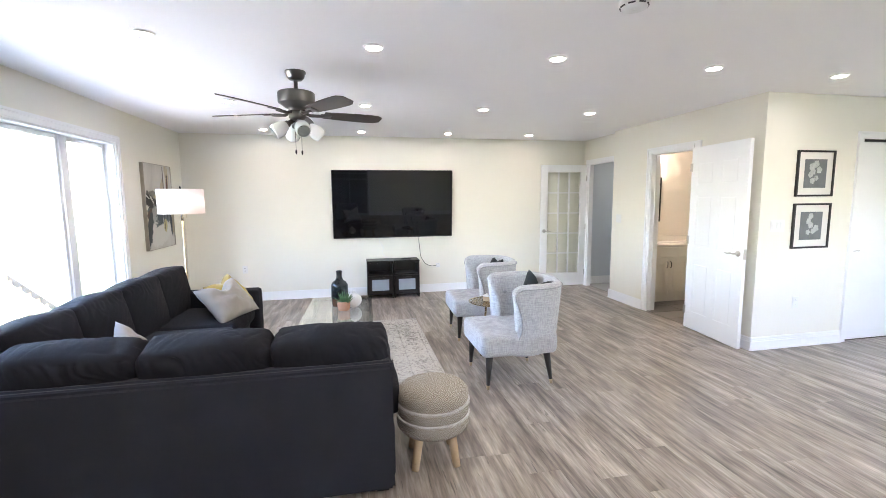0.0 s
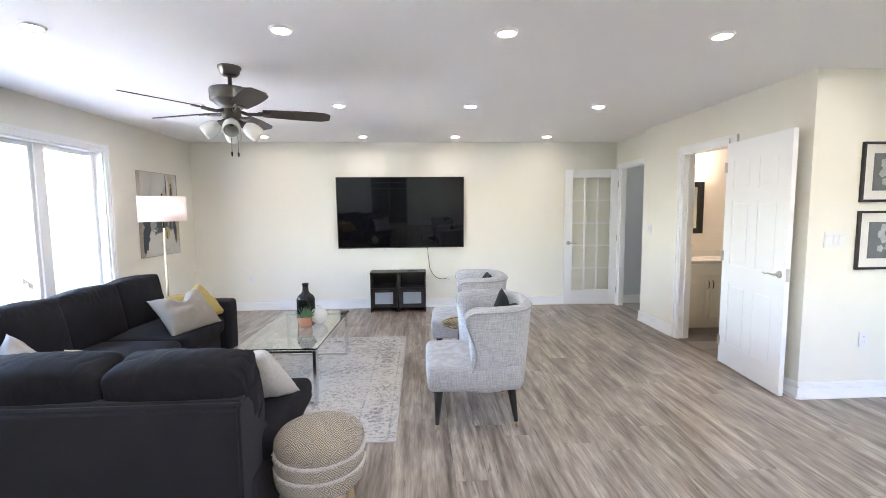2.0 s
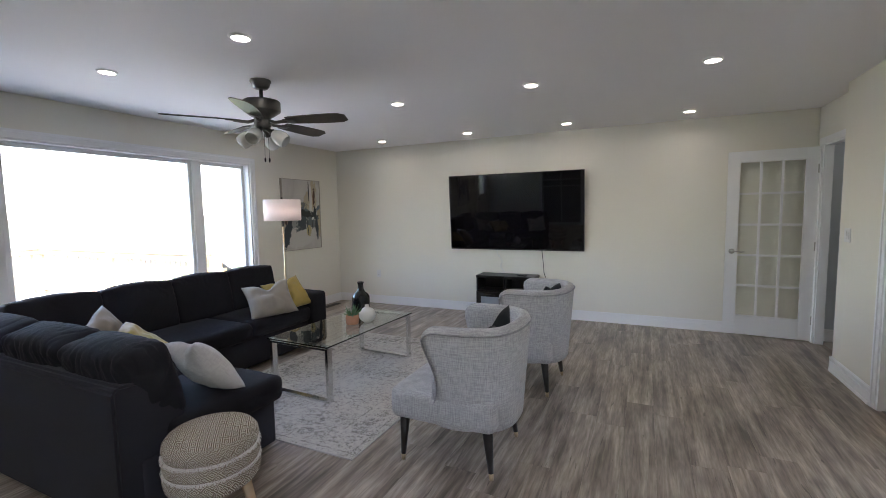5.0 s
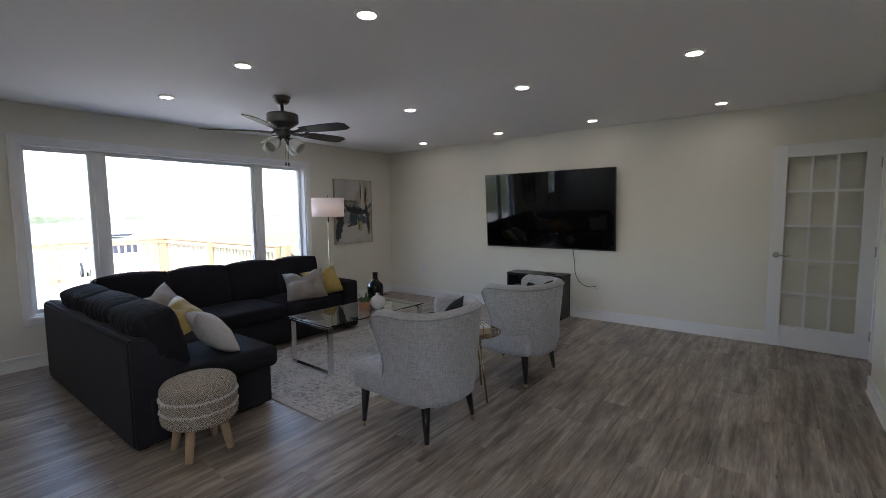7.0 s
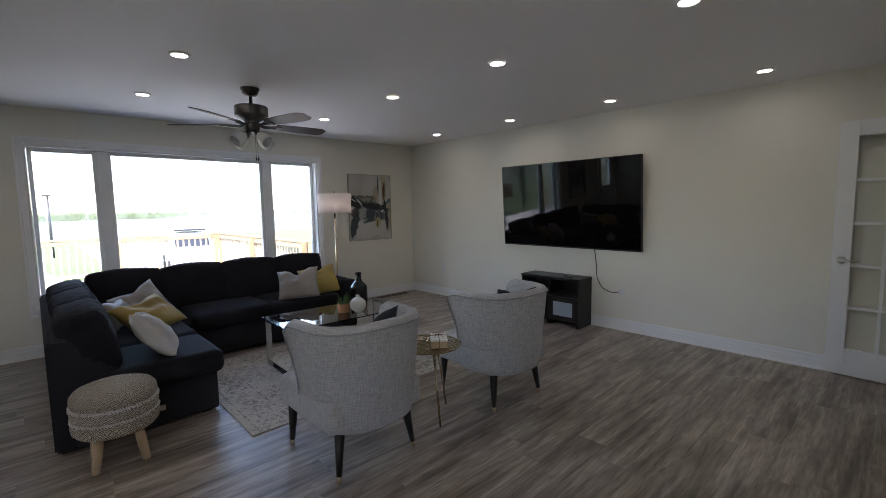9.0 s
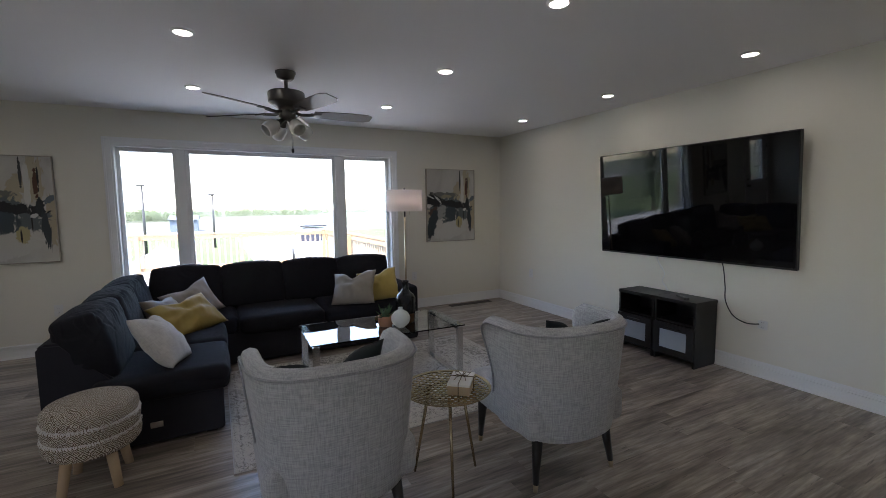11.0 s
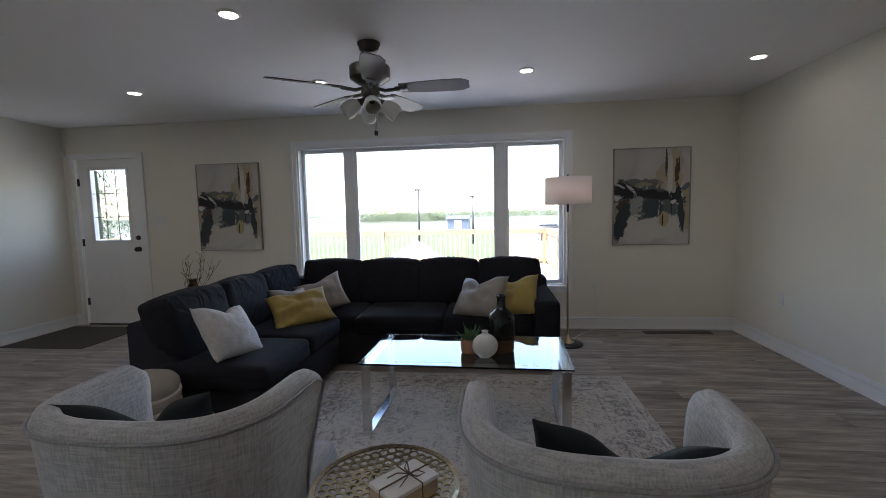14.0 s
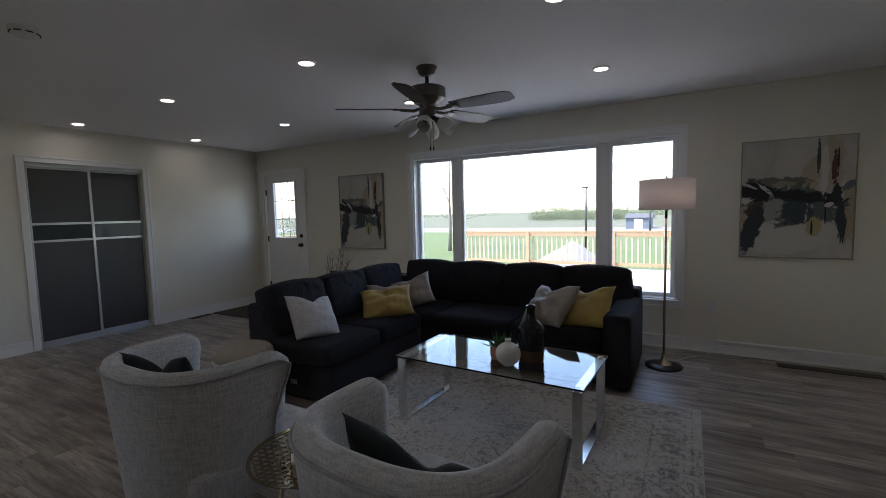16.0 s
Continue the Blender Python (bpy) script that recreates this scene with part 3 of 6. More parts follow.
SIX = lambda w: [(0.11, w / 2 - 0.05, 1.60, 1.86), (w / 2 + 0.05, w - 0.11, 1.60, 1.86), (0.11, w / 2 - 0.05, 0.93, 1.50), (w / 2 + 0.05, w - 0.11, 0.93, 1.50), (0.11, w / 2 - 0.05, 0.20, 0.76), (w / 2 + 0.05, w - 0.11, 0.20, 0.76)]


def hinge(parent, x, y, z, material=NICKEL):
    hb = bmesh.new()
    tube([(x, y, z - 0.045), (x, y, z + 0.045)], 0.007, hb)
    box(hb, x - 0.02, x + 0.02, y - 0.002, y + 0.002, z - 0.045, z + 0.045)
    part("hinge", hb, material, parent)


def bath_door():
    ang = math.degrees(math.atan2(3.744 - 4.545, 3.838 - 3.925))
    d = thing("door_1", (3.925, 4.545, 0.012), "white six-panel door folded back against the wall", "door", turn=ang)
    d["kind"] = "structure"
    bm = bmesh.new()
    panel_door(bm, 0.805, 2.015, 0.035, SIX(0.805), 0.0028)
    part("leaf", bm, TRIM, d)
    lever(d, (0.745, -0.018, 0.93), (0, -1, 0), (-1, 0, 0))
    lever(d, (0.745, 0.018, 0.93), (0, 1, 0), (-1, 0, 0))
    part("latch", bx(0.803, 0.809, -0.012, 0.012, 0.88, 0.98, bevel=0.002), NICKEL, d, "nickel latch plate")
    for z in (0.2, 1.0, 1.8):
        hinge(d, 0.0, -0.02, z)
    hk = tube([(0.03, -0.02, 2.016), (0.03, -0.02, 2.06)], 0.004)
    part("hook", hk, NICKEL, d)


bath_door()


def french_door():
    ang = math.degrees(math.atan2(7.112 - 7.040, 3.272 - 4.07))
    d = thing("door_2", (4.062, 7.040, 0.012), "white fifteen-lite glazed door standing open against the wall", "door", turn=ang)
    d["kind"] = "structure"
    w, h, t = 0.79, 2.02, 0.035
    bm = bmesh.new()
    s, top, bot = 0.115, 0.12, 0.215
    box(bm, 0, s, -t / 2, t / 2, 0, h, bevel=0.003), box(bm, w - s, w, -t / 2, t / 2, 0, h, bevel=0.003)
    box(bm, s, w - s, -t / 2, t / 2, h - top, h), box(bm, s, w - s, -t / 2, t / 2, 0, bot)
    part("leaf", bm, TRIM, d)
    gw, gh = (w - 2 * s) / 3, (h - top - bot) / 5
    gb = bmesh.new()
    for i in (1, 2):
        box(gb, s + i * gw - 0.011, s + i * gw + 0.011, -0.013, 0.013, bot, h - top)
    part("muntin", gb, TRIM, d)
    for k in range(1, 5):
        part("muntin", bx(s, w - s, -0.0135, 0.0135, bot + k * gh - 0.011, bot + k * gh + 0.011), TRIM, d)
    for i in range(3):
        for k in range(5):
            p = part("pane", bx(s + i * gw + 0.011, s + (i + 1) * gw - 0.011, -0.002, 0.002, bot + k * gh + 0.011, bot + (k + 1) * gh - 0.011), DOORGL, d)
            p.visible_shadow = False
    lever(d, (w - 0.06, 0.018, 0.93), (0, 1, 0), (-1, 0, 0))
    for z in (0.22, 1.0, 1.8):
        hinge(d, 0.0, 0.02, z)


french_door()


def entry_door():
    d = thing("door_3", (XW - 0.035, DOOR[0] + 0.012, 0.016), "white steel entry door with a nine-lite window and black knob", "door", turn=90)
    d["kind"] = "structure"
    w, h, t = DOOR[1] - DOOR[0] - 0.024, 2.03, 0.045
    bm = bmesh.new()
    g = (0.15, w - 0.15, 1.02, 1.93)
    box(bm, 0, g[0], -t / 2, t / 2, 0, h), box(bm, g[1], w, -t / 2, t / 2, 0, h)
    box(bm, g[0], g[1], -t / 2, t / 2, g[3], h), box(bm, g[0], g[1], -t / 2, t / 2, 0.86, g[2])
    for a, b in ((0.12, w / 2 - 0.05), (w / 2 + 0.05, w - 0.12)):
        box(bm, a + 0.025, b - 0.025, -t / 2 - 0.001, t / 2 + 0.001, 0.185, 0.715, bevel=0.008)
    box(bm, g[0], g[1], -t / 2 + 0.006, t / 2 - 0.006, 0.16, 0.74)
    box(bm, g[0], g[1], -t / 2, t / 2, 0, 0.16), box(bm, g[0], g[1], -t / 2, t / 2, 0.74, 0.86)
    box(bm, w / 2 - 0.05, w / 2 + 0.05, -t / 2, t / 2, 0.16, 0.74)
    part("leaf", bm, TRIM, d)
    fb = bmesh.new()
    for a, b, c, e in ((g[0] - 0.01, g[0] + 0.025, g[2] - 0.01, g[3] + 0.01), (g[1] - 0.025, g[1] + 0.01, g[2] - 0.01, g[3] + 0.01), (g[0] + 0.025, g[1] - 0.025, g[2] - 0.01, g[2] + 0.025), (g[0] + 0.025, g[1] - 0.025, g[3] - 0.025, g[3] + 0.01)):
        box(fb, a, b, -t / 2 - 0.008, t / 2 + 0.008, c, e, bevel=0.004)
    lite = part("window_frame", fb, VINYL, d)
    p = part("pane", bx(g[0] + 0.025, g[1] - 0.025, -0.004, 0.004, g[2] + 0.025, g[3] - 0.025), PANE, lite)
    p.visible_shadow = False
    for i in (1, 2):
        x = g[0] + 0.025 + (g[1] - g[0] - 0.05) * i / 3
        part("muntin", bx(x - 0.005, x + 0.005, -0.008, -0.005, g[2] + 0.025, g[3] - 0.025), PEWTER, lite)
        z = g[2] + 0.025 + (g[3] - g[2] - 0.05) * i / 3
        part("muntin", bx(g[0] + 0.025, g[1] - 0.025, -0.0085, -0.0045, z - 0.005, z + 0.005), PEWTER, lite)
    kn = revolve([(0.0, 0.06), (0.02, 0.058), (0.029, 0.045), (0.026, 0.03), (0.012, 0.022), (0.012, 0.008), (0.031, 0.006), (0.032, 0)], 20, m=pose(w - 0.07, -t / 2, 0.93, 90, 0, 0))
    part("door_knob", kn, PLASTIC, d, "black door knob", True)
    db = revolve([(0.0, 0.02), (0.024, 0.018), (0.03, 0.0)], 20, m=pose(w - 0.07, -t / 2, 1.07, 90, 0, 0))
    part("deadbolt", db, PLASTIC, d, "black deadbolt", True)
    for z in (0.28, 1.02, 1.76):
        hinge(d, 0.0, -t / 2 - 0.004, z, PLASTIC)
    return d


entry_door()
thb = bx(XW - 0.16, XW + 0.004, DOOR[0], DOOR[1], -0.004, 0.014, bevel=0.003)
structure("threshold", thb, PLASTIC, "dark door threshold", "threshold")


def sliding_closet():
    c = thing("sliding_closet", (0, YS - 0.06, 0.0), "graphite sliding closet doors with aluminium rails and frosted strip", "closet doors")
    x0, x1, h = CLOS[0] + 0.004, CLOS[1] - 0.004, CLOS[3] - 0.004
    part("track", bx(x0, x1, -0.03, 0.05, h - 0.04, h), ALU, c, "satin aluminium track")
    part("track", bx(x0, x1, -0.03, 0.05, 0.0, 0.014), ALU, c, "satin aluminium track")
    mid = 0.5 * (x0 + x1)
    for a, b, y in ((x0, mid + 0.02, -0.012), (mid - 0.02, x1, 0.022)):
        fb = bmesh.new()
        for p, q in ((a, a + 0.026), (b - 0.026, b)):
            box(fb, p, q, y - 0.012, y + 0.014, 0.016, h - 0.042, bevel=0.003)
        for z0, z1 in ((0.016, 0.075), (1.165, 1.19), (1.355, 1.38), (h - 0.06, h - 0.042)):
            box(fb, a + 0.026, b - 0.026, y - 0.010, y + 0.012, z0, z1)
        d = part("sliding_door", fb, ALU, c, "aluminium framed door")
        for z0, z1, mt in ((0.075, 1.165, CLOSET), (1.19, 1.355, CLOSETGL), (1.38, h - 0.06, CLOSET)):
            part("panel", bx(a + 0.026, b - 0.026, y - 0.005, y + 0.005, z0, z1), mt, d, "pale frosted glass strip" if mt is CLOSETGL else "")


sliding_closet()


def side_closet():
    d = thing("bifold_door", (0, YP + 0.03, 0.012), "white flat bifold closet door with a small handle", "door")
    d["kind"] = "structure"
    for k in range(2):
        a = 5.106 + k * 0.604
        lf = part("leaf", bx(a, a + 0.60, -0.016, 0.016, 0, 2.0, bevel=0.003), TRIM, d)
    part("door_handle", tube([(5.14, -0.016, 0.92), (5.15, -0.034, 0.925), (5.19, -0.034, 0.925), (5.20, -0.016, 0.92)], 0.004), NICKEL, d, "small nickel pull")
    part("track", bx(5.106, 6.314, -0.02, 0.02, 2.005, 2.026), PLASTIC, d)


side_closet()


# ---- things: ceiling ----
def downlight(x, y):
    d = thing("recessed_light", (x, y, H), "round recessed ceiling light, switched on, white ring", "ceiling light", "recessed lights in the ceiling")
    part("trim_ring", revolve([(0.046, -0.009), (0.049, -0.013), (0.058, -0.009), (0.064, 0.0)], 28), WHITEP, d, "", True)
    part("lens", revolve([(0.0, -0.008), (0.0465, -0.008)], 28), LED, d, "glowing lens")
    return d


first = downlight(-0.93, 3.18)
for x in (-0.93, 0.36, 1.60, 2.85):
    for y in (-0.26, 1.46, 3.18, 4.905, 6.64):
        if (x, y) != (-0.93, 3.18):
            copy_thing(first, pose(x, y, H))
# the first stands out of view, added to light the hall
for x, y in ((5.0, 6.66), (4.02, 3.18), (4.1, 1.46), (5.35, 1.46), (5.35, -0.26)):
    copy_thing(first, pose(x, y, H))


def smoke_alarm(x, y):
    s = thing("smoke_alarm", (x, y, H), "round white smoke alarm with dark slots", "smoke alarm")
    part("body", revolve([(0.0, -0.045), (0.035, -0.045), (0.06, -0.036), (0.066, -0.014), (0.072, -0.012), (0.072, 0.0)], 32), WHITEP, s, "", True)
    for k in range(8):
        part("slot", bx(0.056, 0.066, -0.016, 0.016, -0.030, -0.024, m=pose(0, 0, 0, 0, 0, 45 * k)), PLASTIC, s)
    part("button", revolve([(0.0, -0.049), (0.01, -0.048), (0.012, -0.044)], 12), WHITEP, s)


smoke_alarm(1.57, 2.31)


def ceiling_fan(x, y):
    f = thing("ceiling_fan", (x, y, H), "pewter ceiling fan with dark walnut blades and opal lamp shades", "ceiling fan")
    part("canopy", revolve([(0.075, 0.0), (0.076, -0.012), (0.068, -0.02), (0.062, -0.045), (0.045, -0.062), (0.018, -0.066), (0.0, -0.066)], 32), PEWTER, f, "", True)
    part("downrod", revolve([(0.014, -0.06), (0.014, -0.13), (0.03, -0.135), (0.034, -0.15)], 16), PEWTER, f, "", True)
    part("motor", revolve([(0.03, -0.138), (0.10, -0.146), (0.126, -0.150), (0.132, -0.154), (0.134, -0.160), (0.134, -0.225), (0.131, -0.231), (0.122, -0.234), (0.116, -0.240), (0.085, -0.262), (0.06, -0.275), (0.06, -0.29)], 40), PEWTER, f, "", True)
    part("hub", revolve([(0.05, -0.285), (0.062, -0.295), (0.062, -0.335), (0.05, -0.35), (0.035, -0.362), (0.0, -0.365)], 32), PEWTER, f, "", True)
    for k in range(5):
        a = 17 + 72 * k
        bm = bmesh.new()
        n = 10
        up, lo = [], []
        for i in range(n + 1):
            s = i / n
            xx = 0.20 + 0.46 * s
            hw = 0.052 + 0.020 * math.sin(min(1, s * 1.15) * math.pi * 0.62)
            if s > 0.86:
                hw *= 1 - 0.42 * ((s - 0.86) / 0.14) ** 2
            up.append((xx, hw)), lo.append((xx, -hw))
        ring = up + lo[::-1]
        top = [bm.verts.new((p, q, 0.003)) for p, q in ring]
        bot = [bm.verts.new((p, q, -0.003)) for p, q in ring]
        bm.faces.new(top), bm.faces.new(bot[::-1])
        for i in range(len(ring)):
            j = (i + 1) % len(ring)
            bm.faces.new((top[j], top[i], bot[i], bot[j]))
        m = pose(0, 0, -0.300, 0, 0, a) @ pose(0, 0, 0, -13, 0, 0)
        bmesh.ops.transform(bm, matrix=m, verts=bm.verts)
        bl = part("blade", bm, BLADE, f)
        ib = bmesh.new()
        tube([(0.055, 0, 0.004), (0.10, 0.0, -0.012), (0.15, 0, -0.010), (0.20, 0, -0.006)], 0.012, ib, 10)
        vs = box(ib, 0.17, 0.255, -0.03, 0.03, -0.010, -0.003, bevel=0.003)
        bmesh.ops.transform(ib, matrix=m, verts=ib.verts)
        part("blade_iron", ib, PEWTER, bl, "pewter bracket", True)
    for k in range(4):
        a = 20 + 90 * k
        m = pose(0, 0, -0.355, 0, 0, a) @ pose(0.045, 0, -0.01, 0, 125, 0)
        arm = part("lamp_arm", revolve([(0.0, -0.03), (0.016, -0.03), (0.018, 0.02), (0.026, 0.03), (0.026, 0.045), (0.0, 0.046)], 16, m=m), PEWTER, f, "", True)
        sh = part("shade", revolve([(0.024, 0.04), (0.04, 0.058), (0.052, 0.085), (0.057, 0.115), (0.054, 0.145), (0.049, 0.16), (0.046, 0.16), (0.050, 0.144), (0.053, 0.115), (0.048, 0.087), (0.036, 0.062), (0.022, 0.044)], 24, m=m), OPAL, arm, "white opal glass shade", True)
    for dx, L in ((0.022, 0.21), (-0.022, 0.205)):
        cb = tube([(dx, 0.03, -0.36), (dx, 0.03, -0.36 - L)], 0.0016, seg=6)
        ch = part("pull_chain", cb, PEWTER, f)
        part("pull", revolve([(0, 0.0), (0.006, -0.003), (0.007, -0.02), (0.004, -0.034), (0, -0.036)], 10, m=pose(dx, 0.03, -0.36 - L)), EBONY, ch, "", True)


ceiling_fan(-0.185, 3.82)


# ---- things: sofa ----
def sectional_sofa():
    s = thing("sectional_sofa", (0, 0, 0), "charcoal microfibre L-shaped sectional sofa with loose back cushions", "sofa")
    X0, X1, Y0, Y1 = -1.78, 0.365, 2.39, 5.15
    part("base", soft_box(X0 + 0.04, -0.86, Y0 + 0.05, Y1 - 0.16, 0.02, 0.31, 0.02), SOFA_LIT, s, "", True)
    part("base", soft_box(-0.87, X1 + 0.015, Y0 + 0.10, 3.275, 0.02, 0.31, 0.02), SOFA_LIT, s, "", True)
    # back frames: the south one ends in a sloping side panel
    pb = bmesh.new()
    prof = [(Y0, 0.02), (Y0 + 0.37, 0.02), (Y0 + 0.37, 0.40), (Y0 + 0.11, 0.685), (Y0 + 0.03, 0.690), (Y0, 0.67)]
    L = [pb.verts.new((X0 + 0.10, y, z)) for y, z in prof]
    R = [pb.verts.new((X1, y, z)) for y, z in prof]
    pb.faces.new(L), pb.faces.new(R[::-1])
    for i in range(len(prof)):
        j = (i + 1) % len(prof)
        pb.faces.new((L[j], L[i], R[i], R[j]))
    bmesh.ops.bevel(pb, geom=pb.edges[:], offset=0.012, segments=2, affect="EDGES")
    part("back_frame", pb, SOFA_LIT, s)
    part("back_frame", soft_box(X0, X0 + 0.22, Y0 + 0.012, Y1 - 0.01, 0.02, 0.665, 0.03), SOFA_LIT, s, "", True)
    part("armrest", soft_box(X0 + 0.06, -0.765, Y1 - 0.20, Y1, 0.02, 0.585, 0.035, puff=0.010, wrinkle=0.004, seed=3), SOFA, s, "rounded square armrest", True)
    # seat cushions
    for k, (a, b, c, d) in enumerate([(-0.20, 0.430, 2.62, 3.315), (-0.83, -0.215, 2.62, 3.315), (-1.52, -0.845, 2.62, 3.42), (-1.52, -0.80, 3.43, 4.18), (-1.52, -0.80, 4.19, 4.945)]):
        part("seat_cushion", soft_box(a, b, c, d, 0.29, 0.445, 0.045, puff=0.012, wrinkle=0.014, seed=k, n=16), SOFA, s, "", True)
    # loose back cushions, leaning
    for k, (a, b) in enumerate([(-0.215, 0.345), (-0.80, -0.225), (-1.40, -0.81)]):
        m = pose((a + b) / 2, Y0 + 0.245, 0.44, 13, 0, (-1, 1, 0)[k])
        part("back_cushion", soft_box(-(b - a) / 2, (b - a) / 2, -0.115, 0.125, -0.02, 0.385, 0.045, puff=0.028, wrinkle=0.017, seed=10 + k, n=56, edge=6, m=m, gather=0.017), SOFA, s, "", True)
    for k, (a, b) in enumerate([(2.72, 3.305), (3.315, 3.89), (3.90, 4.47), (4.48, 5.055)]):
        m = pose(X0 + 0.275, (a + b) / 2, 0.44, 0, 0, -90 + (0, 1.5, -1, -2)[k]) @ pose(0, 0, 0, 11, 0, 0)
        part("back_cushion", soft_box(-(b - a) / 2, (b - a) / 2, -0.10, 0.11, -0.02, 0.405, 0.026, puff=0.034, wrinkle=0.014, seed=20 + k, n=44, edge=5, m=m, gather=0.009), SOFA, s, "", True)
    for x, y in ((X1 - 0.06, Y0 + 0.06), (X1 - 0.06, 3.20), (-0.92, Y1 - 0.28), (X0 + 0.1, Y1 - 0.1), (X0 + 0.12, Y0 + 0.1)):
        part("foot", bx(x - 0.03, x + 0.03, y - 0.03, y + 0.03, 0, 0.03), EBONY, s)
    part("connector_bracket", bx(X1 + 0.014, X1 + 0.022, 2.88, 2.945, 0.115, 0.15, bevel=0.003), NICKEL, s, "bare metal sectional bracket")


sectional_sofa()


def throw_pillow(at, w, h, t, material, label, turn, lean, roll=0.0, seed=0, chop=0.05, group="pillows on the sofa", fold=0.014):
    """Stands on its lower edge at a place; it faces -y before the turn, and leans back by lean degrees."""
    ob = link("throw_pillow", pillow(w, h, t, seed, chop=chop, fold=fold, n=26), material, None, "", True)
    ob.matrix_world = pose(*at, 0, 0, turn) @ pose(0, 0, 0, -lean, roll, 0)
    tagged(ob, label, "pillow", group)
    return ob


# facing east is turn 90, facing north is turn 180
throw_pillow((0.24, 3.06, 0.443), 0.40, 0.385, 0.17, OATMEAL, "pale grey woven square pillow on the sofa return", 168, 38, 9, 1, 0.06)
throw_pillow((-0.52, 3.15, 0.446), 0.49, 0.37, 0.15, MUSTARD, "mustard velvet lumbar pillow leaning in the sofa corner", 128, 52, -6, 2, 0.04, fold=0.03)
throw_pillow((-0.98, 3.15, 0.446), 0.42, 0.35, 0.14, TAUPE, "taupe satin square pillow in the sofa corner", 116, 33, -18, 3, 0.03, fold=0.02)
throw_pillow((-0.82, 2.93, 0.446), 0.40, 0.27, 0.14, TAUPE, "taupe pillow tucked behind the mustard one", 150, 32, 4, 4, 0.03)
throw_pillow((-0.81, 4.45, 0.446), 0.45, 0.405, 0.18, TAUPE, "crumpled taupe satin pillow on the sofa", 60, 43, -6, 5, 0.10, fold=0.03)
throw_pillow((-0.86, 4.78, 0.446), 0.43, 0.385, 0.16, MUSTARD, "mustard velvet pillow beside the sofa arm", 76, 41, -8, 6, 0.06, fold=0.022)


# ---- things: slipper chairs ----
def slipper_chair(at, turn):
    """A barrel-backed chair; it faces -x before the turn."""
    c = thing("slipper_chair", at, "grey linen barrel-back chair with black brass-tipped legs", "chair", "pair of slipper chairs", turn)
    n, rows = 44, 14
    a, b, x0 = 0.342, 0.30, 0.10
    path = []
    for i in range(n + 1):
        u = 2 * i / n - 1
        s = abs(u)
        if s > 0.72:
            q = (s - 0.72) / 0.28
            x, y = x0 - q * 0.15, a
            nx, ny = 0.0, 1.0
        else:
            th = s / 0.72 * math.pi / 2
            e = 0.78
            x, y = x0 + b * math.cos(th) ** e if th < math.pi / 2 - 1e-6 else x0, a * math.sin(th) ** e if th > 1e-6 else 0.0
            nx, ny = math.cos(th), math.sin(th)
        path.append((x, math.copysign(y, u), nx, math.copysign(ny, u), s))

    def spot(i, v, inward):
        x, y, nx, ny, s = path[i]
        ztop = 0.804 - 0.006 * s - 0.035 * max(0, (s - 0.88) / 0.12) ** 2
        z0 = 0.255 + 0.015 * s
        z = z0 + (ztop - z0) * v
        k = 0.83 + 0.17 * v ** 0.8
        wing = max(0, (s - 0.62) / 0.38)
        bow = -0.035 * v ** 3 + 0.055 * math.sin(math.pi * min(1, v * 1.05)) ** 1.5 - 0.05 * (1 - v)
        x2 = x0 + (x - x0) * (0.86 + 0.14 * v) + wing * bow
        flare = 0.010 * wing * v ** 2
        y2 = y * k + math.copysign(flare, y)
        return Vector((x2 - nx * inward, y2 - ny * inward, z))

    bm = bmesh.new()
    T = 0.076
    tuft_at = [round((u + 1) / 2 * n) for u in (-0.82, -0.42, 0.0, 0.42, 0.82)]
    tufts = [spot(i, 0.74, T) for i in tuft_at]
    loops = []
    for i in range(n + 1):
        line = [bm.verts.new(spot(i, v / rows, 0)) for v in range(rows + 1)]
        top = spot(i, 1, T / 2)
        for k in (1, 2, 3):
            ang = math.pi * k / 4
            o = spot(i, 1, T / 2 * (1 - math.cos(ang)))
            line.append(bm.verts.new((o.x, o.y, o.z + 0.034 * math.sin(ang))))
        for v in range(rows + 1):
            o = spot(i, 1 - v / rows, T)
            dent = sum(math.exp(-((o - c0).length / 0.04) ** 2) for c0 in tufts)
            line.append(bm.verts.new(spot(i, 1 - v / rows, T + 0.014 * math.sin(math.pi * v / rows) - 0.016 * dent)))
        loops.append(line)
    for p, q in zip(loops, loops[1:]):
        for k in range(len(p) - 1):
            bm.faces.new((p[k], q[k], q[k + 1], p[k + 1]))
        bm.faces.new((p[-1], q[-1], q[0], p[0]))
    bm.faces.new(loops[0]), bm.faces.new(loops[-1][::-1])
    bmesh.ops.recalc_face_normals(bm, faces=bm.faces)
    part("backrest", bm, LINEN, c, "", True)
    pts = [spot(0, v / rows, -0.003) for v in range(rows + 1)] + [spot(i, 1, -0.004) for i in range(1, n)] + [spot(n, 1 - v / rows, -0.003) for v in range(rows + 1)]
    part("piping", tube(pts, 0.0055, seg=6), PIPE, c, "raised linen welt", True)
    part("seat", soft_box(-0.325, 0.30, -0.305, 0.305, 0.265, 0.445, 0.042, puff=0.010, wrinkle=0.004, seed=2, n=8), LINEN, c, "", True)
    part("seat_base", revolve([(0.0, 0.25), (0.27, 0.25), (0.29, 0.262), (0.29, 0.30)], 36, m=Matrix.Translation((0.06, 0, 0)) @ Matrix.Diagonal((0.98, 1.02, 1, 1))), LINEN, c, "", True)
